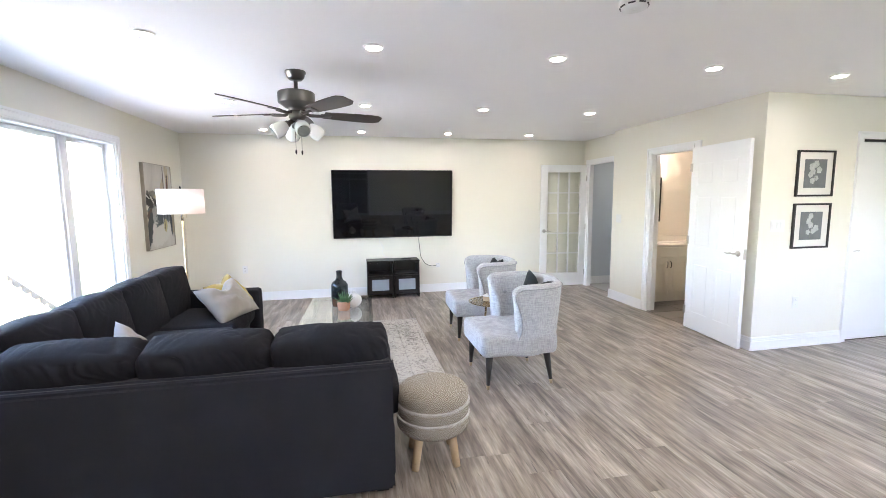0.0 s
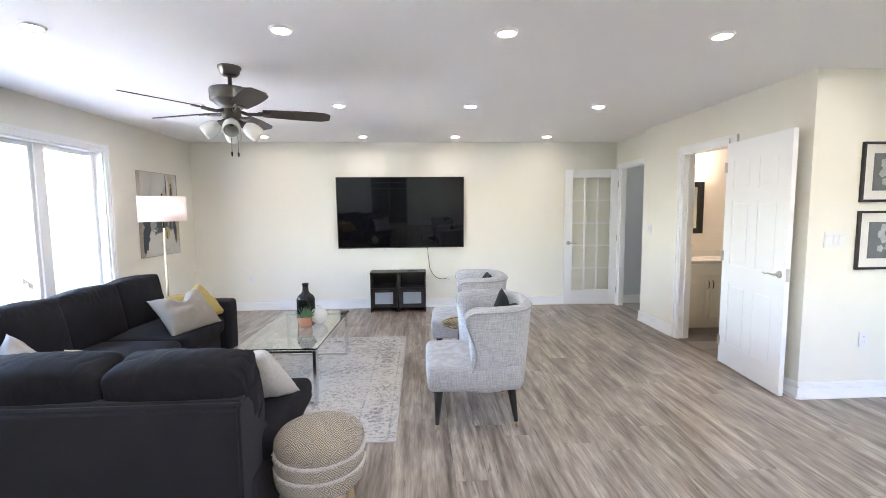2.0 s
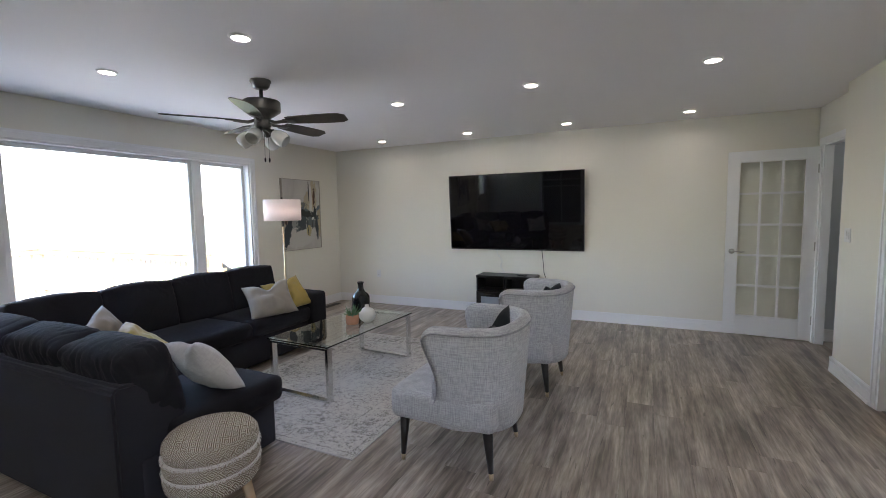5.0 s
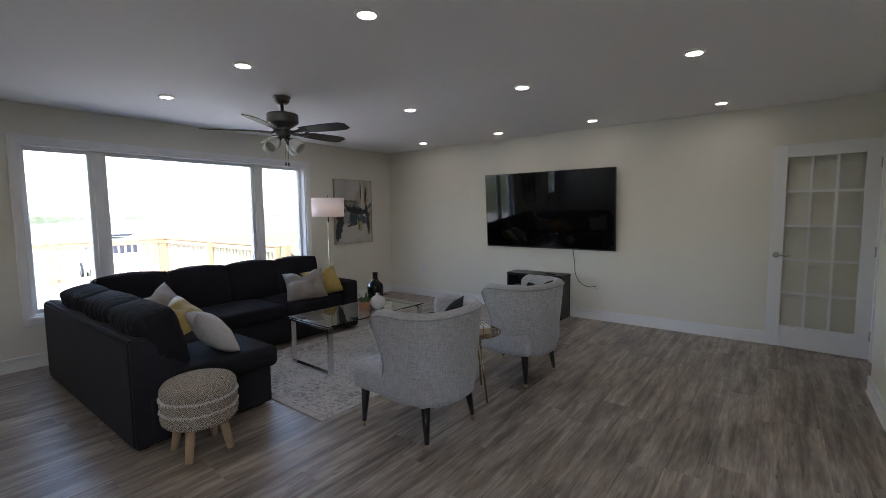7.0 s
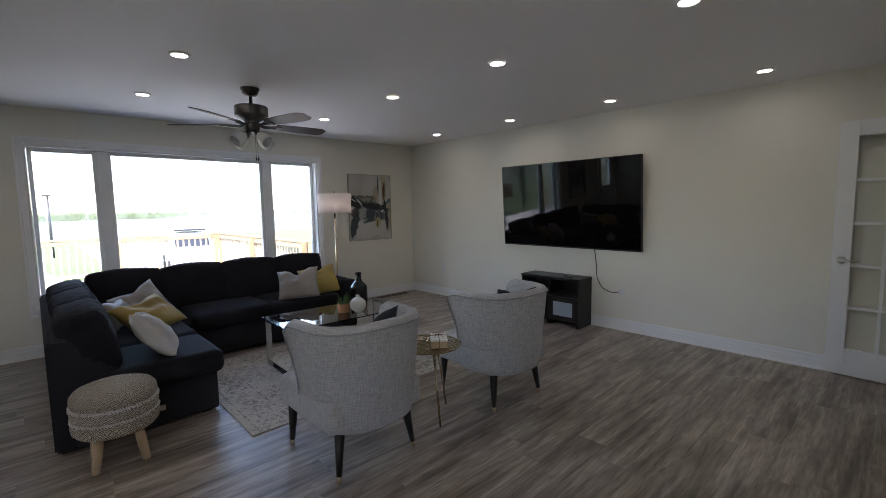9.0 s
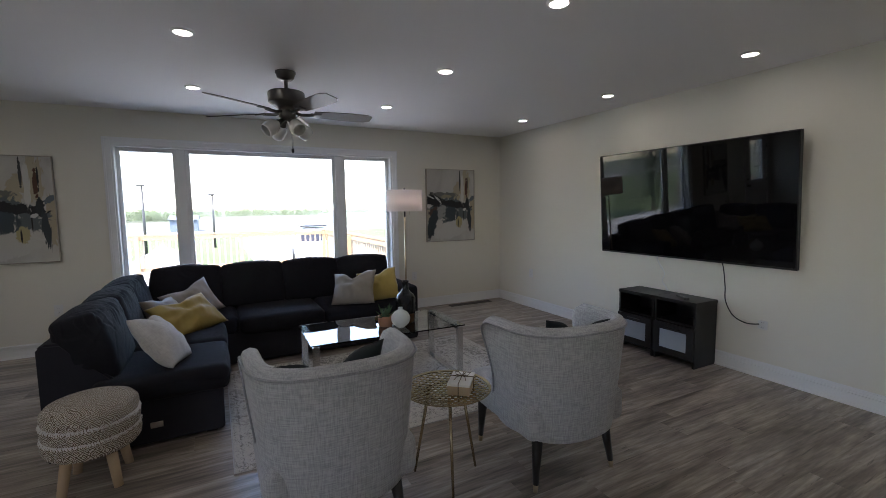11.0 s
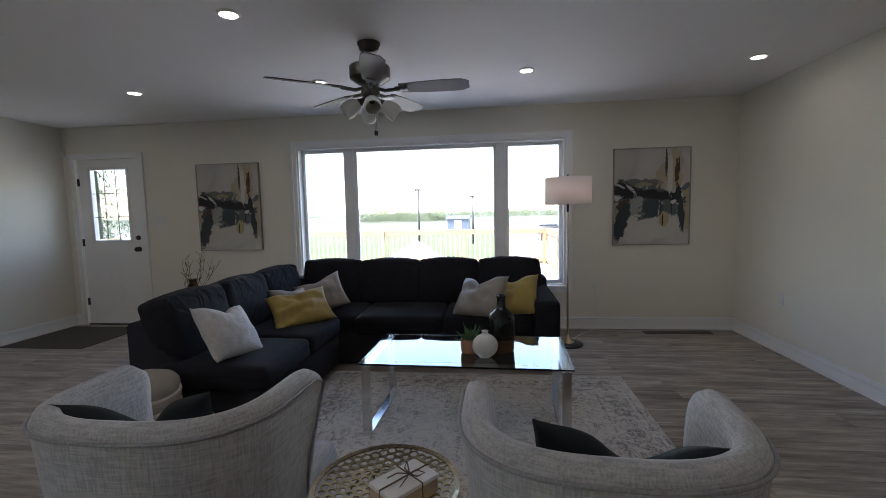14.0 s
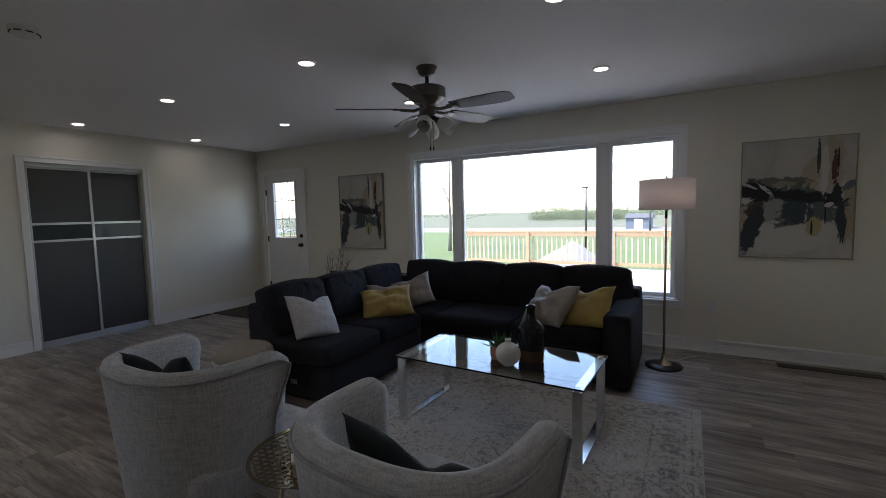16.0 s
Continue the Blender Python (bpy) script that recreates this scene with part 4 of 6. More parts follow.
    for x, y, dx, dy in ((-0.255, -0.245, -0.012, -0.01), (-0.255, 0.245, -0.012, 0.01), (0.235, -0.215, 0.03, -0.03), (0.235, 0.215, 0.03, 0.03)):
        leg = part("leg", tube([(x, y, 0.27), (x + dx, y + dy, 0.036)], 0.030, seg=14, taper=0.5), EBONY, c, "black tapered leg", True)
        part("ferrule", tube([(x + dx, y + dy, 0.038), (x + dx * 1.12, y + dy * 1.12, 0.0)], 0.0145, seg=14, taper=0.85), BRASS, leg, "brass leg tip", True)
    for i in tuft_at:
        o, normal = spot(i, 0.74, T + 0.001), Vector((-path[i][2], -path[i][3], 0))
        m = Matrix.Translation(o) @ Vector((0, 0, 1)).rotation_difference(normal).to_matrix().to_4x4()
        part("button", revolve([(0, 0.011), (0.009, 0.010), (0.015, 0.006), (0.017, 0.0), (0.012, -0.004)], 14, m=m), PIPE, c, "covered tuft button", True)
    return c


CH1, CH2 = (1.465, 3.70, 0.0), (1.540, 4.880, 0.0)
slipper_chair(CH1, 0)
slipper_chair(CH2, -3)
throw_pillow((CH1[0] + 0.15, CH1[1] - 0.02, 0.447), 0.45, 0.42, 0.12, TEAL, "dark teal velvet pillow in the slipper chair", -86, 15, 4, 8, 0.10, "teal chair pillows")
throw_pillow((CH2[0] + 0.14, CH2[1] + 0.03, 0.447), 0.46, 0.40, 0.12, TEAL, "dark teal velvet pillow in the slipper chair", -95, 15, -4, 9, 0.09, "teal chair pillows")


# ---- things: tables and stool ----
def coffee_table():
    t = thing("coffee_table", (0.045, 4.45, 0.008), "clear glass coffee table on two polished chrome loop legs", "coffee table", turn=-2)
    W, L, z = 0.60, 1.205, 0.442
    part("tabletop", bx(-W / 2 - 0.012, W / 2 + 0.012, -L / 2 - 0.01, L / 2 + 0.01, z - 0.010, z, bevel=0.003), CLEAR, t, "clear tempered glass top")
    for y in (-L / 2 + 0.03, L / 2 - 0.03):
        fb = bmesh.new()
        w, d = 0.05, 0.025
        box(fb, -W / 2, -W / 2 + d, y - w / 2, y + w / 2, 0, z - 0.02, bevel=0.002), box(fb, W / 2 - d, W / 2, y - w / 2, y + w / 2, 0, z - 0.02, bevel=0.002)
        box(fb, -W / 2 + d, W / 2 - d, y - w / 2, y + w / 2, 0, 0.018, bevel=0.002)
        box(fb, -W / 2 + d, W / 2 - d, y - w / 2, y + w / 2, z - 0.038, z - 0.02, bevel=0.002)
        lg = part("leg_frame", fb, CHROME, t, "polished chrome loop leg")
        for x in (-W / 2 + 0.014, W / 2 - 0.014):
            part("mounting_disc", revolve([(0.0, z - 0.0105), (0.018, z - 0.0105), (0.018, z - 0.021), (0.0, z - 0.021)], 16, m=Matrix.Translation((x, y, 0))), CHROME, lg, "", True)


coffee_table()
TZ = 0.4508


def tall_vase():
    v = thing("bottle_vase", (0.050, 4.665, TZ), "tall dark glazed bottle vase with brown base on the coffee table", "vase")
    part("body", revolve([(0.0, 0.0), (0.072, 0.0), (0.077, 0.012), (0.080, 0.075), (0.0805, 0.08)], 36), AMBERC, v, "brown glazed lower band", True)
    part("neck", revolve([(0.0805, 0.08)] + [(0.081 + 0.0012 * (k % 2), 0.088 + 0.0085 * k) for k in range(14)] + [(0.079, 0.212), (0.066, 0.235), (0.040, 0.256), (0.028, 0.278), (0.025, 0.325), (0.030, 0.336), (0.030, 0.347), (0.022, 0.347), (0.019, 0.29), (0.0, 0.28)], 36), DARKC, v, "", True)


def round_vase():
    v = thing("round_vase", (0.185, 4.565, TZ), "small round white ceramic bud vase on the coffee table", "vase")
    prof = [(0.0, 0.0), (0.03, 0.001)] + [(0.076 * math.sin(a), 0.070 - 0.070 * math.cos(a)) for a in [0.55 + 2.2 * k / 12 for k in range(13)]] + [(0.018, 0.142), (0.017, 0.152), (0.021, 0.160), (0.014, 0.159), (0.012, 0.135), (0.0, 0.13)]
    part("body", revolve(prof, 28), WHITEC, v, "", True)


def potted_plant():
    p = thing("potted_succulent", (0.090, 4.470, TZ), "small green succulent in a terracotta pot on the coffee table", "plant")
    part("pot", revolve([(0.0, 0.0), (0.050, 0.0), (0.056, 0.010), (0.060, 0.062), (0.056, 0.072), (0.058, 0.084), (0.052, 0.085), (0.050, 0.072), (0.0, 0.070)], 28), TERRA, p, "", True)
    rng = random.Random(5)
    for k in range(34):
        a, el = rng.uniform(0, 6.283), rng.uniform(0.2, 1.4)
        L = rng.uniform(0.06, 0.115)
        d = Vector((math.cos(a) * math.cos(el), math.sin(a) * math.cos(el), math.sin(el)))
        o = Vector((0.012 * math.cos(a), 0.012 * math.sin(a), 0.070))
        part("leaf", tube([o, o + d * L * 0.4, o + d * L * 0.8 + Vector((0, 0, 0.004)), o + d * L + Vector((0, 0, 0.01))], 0.0075, seg=5, taper=0.12), LEAF, p, "", True)


tall_vase(), round_vase(), potted_plant()


def side_table():
    t = thing("side_table", (1.50, 4.285, 0.0), "hammered brass side table with pierced dish top", "side table")
    z, R = 0.475, 0.225
    bm = bmesh.new()
    pitch, seg = 0.0305, 12
    rng = random.Random(2)

    def dish(x, y):
        return bm.verts.new((x, y, z + 0.020 * min(1.0, math.hypot(x, y) / R) ** 3))

    # hexagonal cells, each with a round hole, inside a plain rim
    for q in range(-9, 10):
        for r in range(-9, 10):
            cx, cy = pitch * (q + r / 2), pitch * r * math.sqrt(3) / 2
            if math.hypot(cx, cy) > R - 0.016:
                continue
            hole = rng.uniform(0.0098, 0.0118)
            inner, outer = [], []
            for k in range(seg):
                t6 = 2 * math.pi * k / seg
                hexr = pitch / 2 / math.cos((t6 + math.pi / 6) % (math.pi / 3) - math.pi / 6)
                inner.append(dish(cx + hole * math.cos(t6), cy + hole * math.sin(t6)))
                outer.append(dish(cx + hexr * math.cos(t6), cy + hexr * math.sin(t6)))
            for k in range(seg):
                j = (k + 1) % seg
                bm.faces.new((inner[k], outer[k], outer[j], inner[j]))
    bmesh.ops.remove_doubles(bm, verts=bm.verts, dist=0.0004)
    ring_in = [dish((R - 0.014) * math.cos(6.28318 * k / 60), (R - 0.014) * math.sin(6.28318 * k / 60)) for k in range(60)]
    ring_out = [dish(R * math.cos(6.28318 * k / 60), R * math.sin(6.28318 * k / 60)) for k in range(60)]
    for v in ring_in + ring_out:
        v.co.z += 0.0012
    for k in range(60):
        j = (k + 1) % 60
        bm.faces.new((ring_in[k], ring_out[k], ring_out[j], ring_in[j]))
    for v in [v for v in bm.verts if math.hypot(v.co.x, v.co.y) > R]:
        f = R / math.hypot(v.co.x, v.co.y)
        v.co.x, v.co.y = v.co.x * f, v.co.y * f
    ext = bmesh.ops.extrude_face_region(bm, geom=bm.faces[:])
    bmesh.ops.translate(bm, vec=(0, 0, 0.004), verts=[g for g in ext["geom"] if isinstance(g, bmesh.types.BMVert)])
    bmesh.ops.recalc_face_normals(bm, faces=bm.faces)
    part("tabletop", bm, GOLDT, t, "pierced hammered brass dish")
    for k in range(3):
        a = radians(-20 + 120 * k)
        part("leg", tube([(0.10 * math.cos(a), 0.10 * math.sin(a), z - 0.002), (0.19 * math.cos(a), 0.19 * math.sin(a), 0.0)], 0.0085, seg=10, taper=0.75), GOLDT, t, "slim brass leg", True)
    part("collar", revolve([(0.11, z - 0.004), (0.115, z - 0.004), (0.115, z + 0.001), (0.11, z + 0.001)], 30, closed=True), GOLDT, t)


side_table()


def gift_box():
    g = thing("wrapped_box", (1.535, 4.35, 0.486), "small kraft box tied with twine on the side table", "box", turn=50)
    part("body", bx(-0.055, 0.055, -0.085, 0.085, 0.0, 0.045, bevel=0.004), KRAFT, g)
    part("lid", bx(-0.057, 0.057, -0.087, 0.087, 0.0455, 0.058, bevel=0.003), PAPER, g, "white paper lid")
    tb = tube([(-0.059, 0.02, 0.0), (-0.059, 0.02, 0.06), (0.059, 0.02, 0.06), (0.059, 0.02, 0.0)], 0.0022, seg=6)
    tube([(0.0, -0.089, 0.0), (0.0, -0.089, 0.0605), (0.0, 0.089, 0.0605), (0.0, 0.089, 0.0)], 0.0022, tb, 6)
    for sgn in (-1, 1):
        tube([(0, 0.02, 0.062), (sgn * 0.02, 0.03, 0.078), (sgn * 0.042, 0.045, 0.072), (sgn * 0.03, 0.025, 0.064), (0, 0.02, 0.062)], 0.002, tb, 6)
        tube([(0, 0.02, 0.062), (sgn * 0.02, -0.01, 0.068), (sgn * 0.03, -0.04, 0.061)], 0.0018, tb, 6)
    part("twine_bow", tb, TWINE, g, "thin brown twine bow")


gift_box()


def pouf_material():
    m = bpy.data.materials.new("patterned_pouf_cloth")
    m.use_nodes = True
    n, l = m.node_tree.nodes, m.node_tree.links
    b = n["Principled BSDF"]
    b.inputs["Roughness"].default_value = 0.95
    co = n.new("ShaderNodeTexCoord")
    sep = n.new("ShaderNodeSeparateXYZ")
    l.new(co.outputs["Object"], sep.inputs[0])
    ang = n.new("ShaderNodeMath")
    ang.operation = "ARCTAN2"
    l.new(sep.outputs["Y"], ang.inputs[0]), l.new(sep.outputs["X"], ang.inputs[1])
    rad = n.new("ShaderNodeVectorMath")
    rad.operation = "LENGTH"
    flat = n.new("ShaderNodeCombineXYZ")
    l.new(sep.outputs["X"], flat.inputs["X"]), l.new(sep.outputs["Y"], flat.inputs["Y"])
    l.new(flat.outputs[0], rad.inputs[0])

    def op(kind, a, bv=None, c=None):
        x = n.new("ShaderNodeMath")
        x.operation = kind
        for k, v in enumerate((a, bv, c)):
            if v is None:
                continue
            if isinstance(v, (int, float)):
                x.inputs[k].default_value = v
            else:
                l.new(v, x.inputs[k])
        return x.outputs[0]

    wob = n.new("ShaderNodeTexNoise")
    wob.inputs["Scale"].default_value, wob.inputs["Detail"].default_value = 14, 3
    l.new(co.outputs["Object"], wob.inputs["Vector"])
    shake = op("MULTIPLY", op("SUBTRACT", wob.outputs["Fac"], 0.5), 0.05)
    u = op("ADD", op("MULTIPLY", ang.outputs[0], 0.205), shake)
    v = op("SUBTRACT", op("SUBTRACT", sep.outputs["Z"], rad.outputs["Value"]), shake)
    geo = n.new("ShaderNodeNewGeometry")
    nsep = n.new("ShaderNodeSeparateXYZ")
    l.new(geo.outputs["Normal"], nsep.inputs[0])
    up = op("GREATER_THAN", nsep.outputs["Z"], 0.75)
    side = op("SUBTRACT", 1.0, up)
    u = op("ADD", op("MULTIPLY", op("ADD", sep.outputs["X"], shake), up), op("MULTIPLY", u, side))
    v = op("ADD", op("MULTIPLY", op("SUBTRACT", sep.outputs["Y"], shake), up), op("MULTIPLY", v, side))
    p, q = op("ADD", u, v), op("SUBTRACT", u, v)
    d1 = op("PINGPONG", op("MULTIPLY", p, 1 / 0.046), 0.5)
    d2 = op("PINGPONG", op("MULTIPLY", q, 1 / 0.046), 0.5)
    cell = op("MINIMUM", d1, d2)
    band = op("PINGPONG", op("MULTIPLY", cell, 8.0), 1.0)
    no = n.new("ShaderNodeTexNoise")
    no.inputs["Scale"].default_value = 120
    l.new(co.outputs["Object"], no.inputs["Vector"])
    f = op("ADD", band, op("MULTIPLY", op("SUBTRACT", no.outputs["Fac"], 0.5), 0.9))
    st = op("GREATER_THAN", f, 0.56)
    mix = n.new("ShaderNodeMix")
    mix.data_type = "RGBA"
    mix.inputs["A"].default_value, mix.inputs["B"].default_value = (0.16, 0.120, 0.080, 1), (0.64, 0.59, 0.51, 1)
    l.new(st, mix.inputs["Factor"])
    l.new(mix.outputs["Result"], b.inputs["Base Color"])
    bp = n.new("ShaderNodeBump")
    bp.inputs["Strength"].default_value, bp.inputs["Distance"].default_value = 0.5, 0.004
    l.new(f, bp.inputs["Height"]), l.new(bp.outputs["Normal"], b.inputs["Normal"])
    return m


def stool():
    s = thing("pouf_stool", (0.615, 2.665, 0.0), "round patterned cotton pouf stool on pale wooden legs", "stool")
    R = 0.205
    cloth = pouf_material()
    prof = [(0.0, 0.452), (0.08, 0.451), (0.15, 0.445), (0.185, 0.432), (0.203, 0.41), (0.206, 0.385), (0.200, 0.362), (0.197, 0.352), (0.207, 0.34), (0.209, 0.315), (0.203, 0.29), (0.198, 0.282), (0.208, 0.27), (0.210, 0.245), (0.205, 0.215), (0.19, 0.198), (0.15, 0.19), (0.0, 0.19)]
    part("cushion", revolve(prof, 64), cloth, s, "", True)
    rng = random.Random(4)
    for z in (0.357, 0.287):
        fb = bmesh.new()
        for k in range(230):
            a = 6.2832 * k / 230 + rng.uniform(-0.01, 0.01)
            r0 = 0.199
            dz, dr = rng.uniform(-0.016, -0.004), rng.uniform(0.006, 0.015)
            tube([(r0 * math.cos(a), r0 * math.sin(a), z + rng.uniform(-0.002, 0.004)), ((r0 + dr) * math.cos(a + 0.012), (r0 + dr) * math.sin(a + 0.012), z + dz * 0.4), ((r0 + dr) * math.cos(a + 0.02), (r0 + dr) * math.sin(a + 0.02), z + dz)], 0.0028, fb, 4, 0.5)
        part("fringe", fb, PAPER, s, "frayed cotton fringe")
    for k in range(4):
        a = radians(45 + 90 * k - 3)
        part("leg", tube([(0.125 * math.cos(a), 0.125 * math.sin(a), 0.20), (0.165 * math.cos(a), 0.165 * math.sin(a), 0.0)], 0.027, seg=14, taper=0.78), OAKLEG, s, "pale turned wooden leg", True)


stool()


def rug_material():
    m = bpy.data.materials.new("distressed_rug_pile")
    m.use_nodes = True
    n, l = m.node_tree.nodes, m.node_tree.links
    b = n["Principled BSDF"]
    b.inputs["Roughness"].default_value = 1.0
    co = n.new("ShaderNodeTexCoord")

    def tex(scale, detail, dist=0.0, kind="ShaderNodeTexNoise"):
        t = n.new(kind)
        t.inputs["Scale"].default_value = scale
        if kind == "ShaderNodeTexNoise":
            t.inputs["Detail"].default_value = detail
            t.inputs["Distortion"].default_value = dist
        l.new(co.outputs["Object"], t.inputs["Vector"])
        return t

    wear, motif, fine = tex(2.2, 5), tex(13, 6, 2.2), tex(64, 5, 2.2)

    def op(kind, a, c=0.0):
        x = n.new("ShaderNodeMath")
        x.operation = kind
        for k, v in enumerate((a, c)):
            if isinstance(v, (int, float)):
                x.inputs[k].default_value = v
            else:
                l.new(v, x.inputs[k])
        return x.outputs[0]

    sep = n.new("ShaderNodeSeparateXYZ")
    l.new(co.outputs["Object"], sep.inputs[0])
    ex = op("SUBTRACT", 0.81, op("ABSOLUTE", sep.outputs["X"]))
    ey = op("SUBTRACT", 1.14, op("ABSOLUTE", sep.outputs["Y"]))
    edge = op("MINIMUM", ex, ey)
    sel = op("LESS_THAN", ex, ey)
    along = op("ADD", op("MULTIPLY", sep.outputs["Y"], sel), op("MULTIPLY", sep.outputs["X"], op("SUBTRACT", 1.0, sel)))
    # rosettes along a border band, two thin lines beside it, worn flecks all over
    ra, rb = op("SUBTRACT", op("PINGPONG", along, 0.13), 0.065), op("SUBTRACT", edge, 0.155)
    rr = op("SQRT", op("ADD", op("MULTIPLY", ra, ra), op("MULTIPLY", rb, rb)))
    ring = op("LESS_THAN", op("ABSOLUTE", op("SUBTRACT", op("PINGPONG", rr, 0.034), 0.024)), 0.010)
    band = op("LESS_THAN", op("ABSOLUTE", op("SUBTRACT", edge, 0.155)), 0.075)
    lines = op("ADD", op("LESS_THAN", op("ABSOLUTE", op("SUBTRACT", edge, 0.045)), 0.006), op("LESS_THAN", op("ABSOLUTE", op("SUBTRACT", edge, 0.262)), 0.007))
    drawn = op("MINIMUM", 1.0, op("ADD", op("MULTIPLY", ring, band), lines))
    f = op("ADD", op("MULTIPLY", op("SUBTRACT", fine.outputs["Fac"], 0.5), 1.45), op("MULTIPLY", op("SUBTRACT", motif.outputs["Fac"], 0.5), 0.9))
    f = op("ADD", f, op("MULTIPLY", op("SUBTRACT", wear.outputs["Fac"], 0.5), 0.55))
    f = op("SUBTRACT", f, op("MULTIPLY", drawn, 0.12))
    ramp = n.new("ShaderNodeValToRGB")
    e = ramp.color_ramp.elements
    e[0].position, e[0].color = 0.27, (0.22, 0.205, 0.19, 1)
    e[1].position, e[1].color = 0.62, (0.58, 0.55, 0.505, 1)
    k = ramp.color_ramp.elements.new(0.44)
    k.color = (0.50, 0.475, 0.44, 1)
    l.new(op("ADD", f, 0.5), ramp.inputs["Fac"])
    l.new(ramp.outputs["Color"], b.inputs["Base Color"])
    bp = n.new("ShaderNodeBump")
    bp.inputs["Strength"].default_value, bp.inputs["Distance"].default_value = 0.4, 0.004
    l.new(fine.outputs["Fac"], bp.inputs["Height"]), l.new(bp.outputs["Normal"], b.inputs["Normal"])
    return m


def rug():
    r = thing("area_rug", (0.115, 4.45, 0.0), "cream and grey distressed oriental-pattern rug under the coffee table", "rug")
    part("carpet", bx(-0.81, 0.81, -1.14, 1.14, 0.001, 0.008, bevel=0.002), rug_material(), r)
    eb = bmesh.new()
    for a, b_, c, d in ((-0.817, -0.81, -1.147, 1.147), (0.81, 0.817, -1.147, 1.147), (-0.81, 0.81, -1.147, -1.14), (-0.81, 0.81, 1.14, 1.147)):
        box(eb, a, b_, c, d, 0.0, 0.0085)
    part("bound_edge", eb, OATMEAL, r, "pale bound edge")


rug()


# ---- things: television wall ----
def television():
    t = thing("television", (0.832, YN, 1.417), "large black flat television tilted down on its wall bracket, switched off", "television")
    t.matrix_world = pose(0.832, YN, 1.417) @ pose(0, -0.068, 0, 3.6, 0, 0) @ pose(0, 0.068, 0)
    w, h = 1.845, 1.035
    part("screen", bx(-w / 2 + 0.008, w / 2 - 0.008, -0.0752, -0.0732, -h / 2 + 0.016, h / 2 - 0.008), SCREEN, t, "glossy black screen")
    fb = bmesh.new()
    for a, b, c, d in ((-w / 2, w / 2, h / 2 - 0.008, h / 2), (-w / 2, w / 2, -h / 2, -h / 2 + 0.016), (-w / 2, -w / 2 + 0.008, -h / 2 + 0.016, h / 2 - 0.008), (w / 2 - 0.008, w / 2, -h / 2 + 0.016, h / 2 - 0.008)):
        box(fb, a, b, -0.078, -0.040, c, d)
    part("bezel", fb, PLASTIC, t)
    bk = bmesh.new()
    box(bk, -w / 2 + 0.008, w / 2 - 0.008, -0.0731, -0.050, -h / 2 + 0.016, h / 2 - 0.008)
    box(bk, -w / 4, w / 4, -0.05, -0.03, -h / 2 + 0.06, h / 3, bevel=0.008)
    part("back_cover", bk, PLASTIC, t)
    part("wall_bracket", bx(-0.25, 0.25, -0.032, -0.008, -0.08, 0.2), PLASTIC, t)


television()


def media_unit(x):
    u = thing("media_cabinet", (x, 6.83, 0.0), "black-brown media cabinet with an open shelf and frosted-glass drawer", "cabinet", "pair of media cabinets")
    w, d, h = 0.395, 0.30, 0.575
    part("top", bx(-w / 2, w / 2, -0.004, d, h - 0.03, h, bevel=0.002), BLACKP, u)
    part("side_panel", bx(-w / 2 + 0.004, -w / 2 + 0.022, 0.002, d, 0.0, h - 0.03), BLACKP, u)
    part("side_panel", bx(w / 2 - 0.022, w / 2 - 0.004, 0.002, d, 0.0, h - 0.03), BLACKP, u)
    part("shelf", bx(-w / 2 + 0.022, w / 2 - 0.022, 0.01, d, 0.355, 0.373), BLACKP, u)
    part("bottom_panel", bx(-w / 2 + 0.022, w / 2 - 0.022, 0.01, d, 0.06, 0.078), BLACKP, u)
    part("back_panel", bx(-w / 2 + 0.022, w / 2 - 0.022, d - 0.01, d - 0.004, 0.078, h - 0.03), BLACKP, u)
    f = bmesh.new()
    x0, x1, z0, z1 = -w / 2 + 0.008, w / 2 - 0.008, 0.065, 0.352
    gx0, gx1, gz0, gz1 = x0 + 0.062, x1 - 0.062, z0 + 0.06, z1 - 0.06
    for a, bb_, c, e in ((x0, gx0, z0, z1), (gx1, x1, z0, z1), (gx0, gx1, z0, gz0), (gx0, gx1, gz1, z1)):
        box(f, a, bb_, -0.018, 0.0, c, e)
    dr = part("drawer_front", f, BLACKP, u)
    part("glass_panel", bx(gx0, gx1, -0.013, -0.006, gz0, gz1), GREYGL, dr, "frosted grey glass panel")
    part("handle", bx(-0.07, 0.07, -0.034, -0.018, z1 - 0.045, z1 - 0.030, bevel=0.003), BLACKP, dr)
    return u


mu = media_unit(0.585)
copy_thing(mu, pose(0.985, 6.83, 0.0))
box_ob = thing("remote_control", (0.99, 6.93, 0.576), "small black remote control on the media cabinet", "remote", turn=60)
part("body", bx(-0.022, 0.022, -0.075, 0.075, 0, 0.016, bevel=0.005), PLASTIC, box_ob)
for k in range(4):
    part("button", bx(-0.008, 0.008, -0.05 + 0.025 * k, -0.038 + 0.025 * k, 0.016, 0.018), PEWTER, box_ob)


def cable(name, pts, r, material, label):
    c = tagged(link(name, tube(pts, r, seg=6), material, None, "", True), label, "cable")
    return c


def curve_pts(ctrl, n=24):
    """Points of a smooth line through the controls."""
    out = []
    P = [Vector(ctrl[0])] + [Vector(c) for c in ctrl] + [Vector(ctrl[-1])]
    for i in range(1, len(P) - 2):
        for k in range(n):
            t = k / n
            out.append(0.5 * (2 * P[i] + (P[i + 1] - P[i - 1]) * t + (2 * P[i - 1] - 5 * P[i] + 4 * P[i + 1] - P[i + 2]) * t * t + (3 * P[i] - P[i - 1] - 3 * P[i + 1] + P[i + 2]) * t ** 3))
    return out + [Vector(ctrl[-1])]


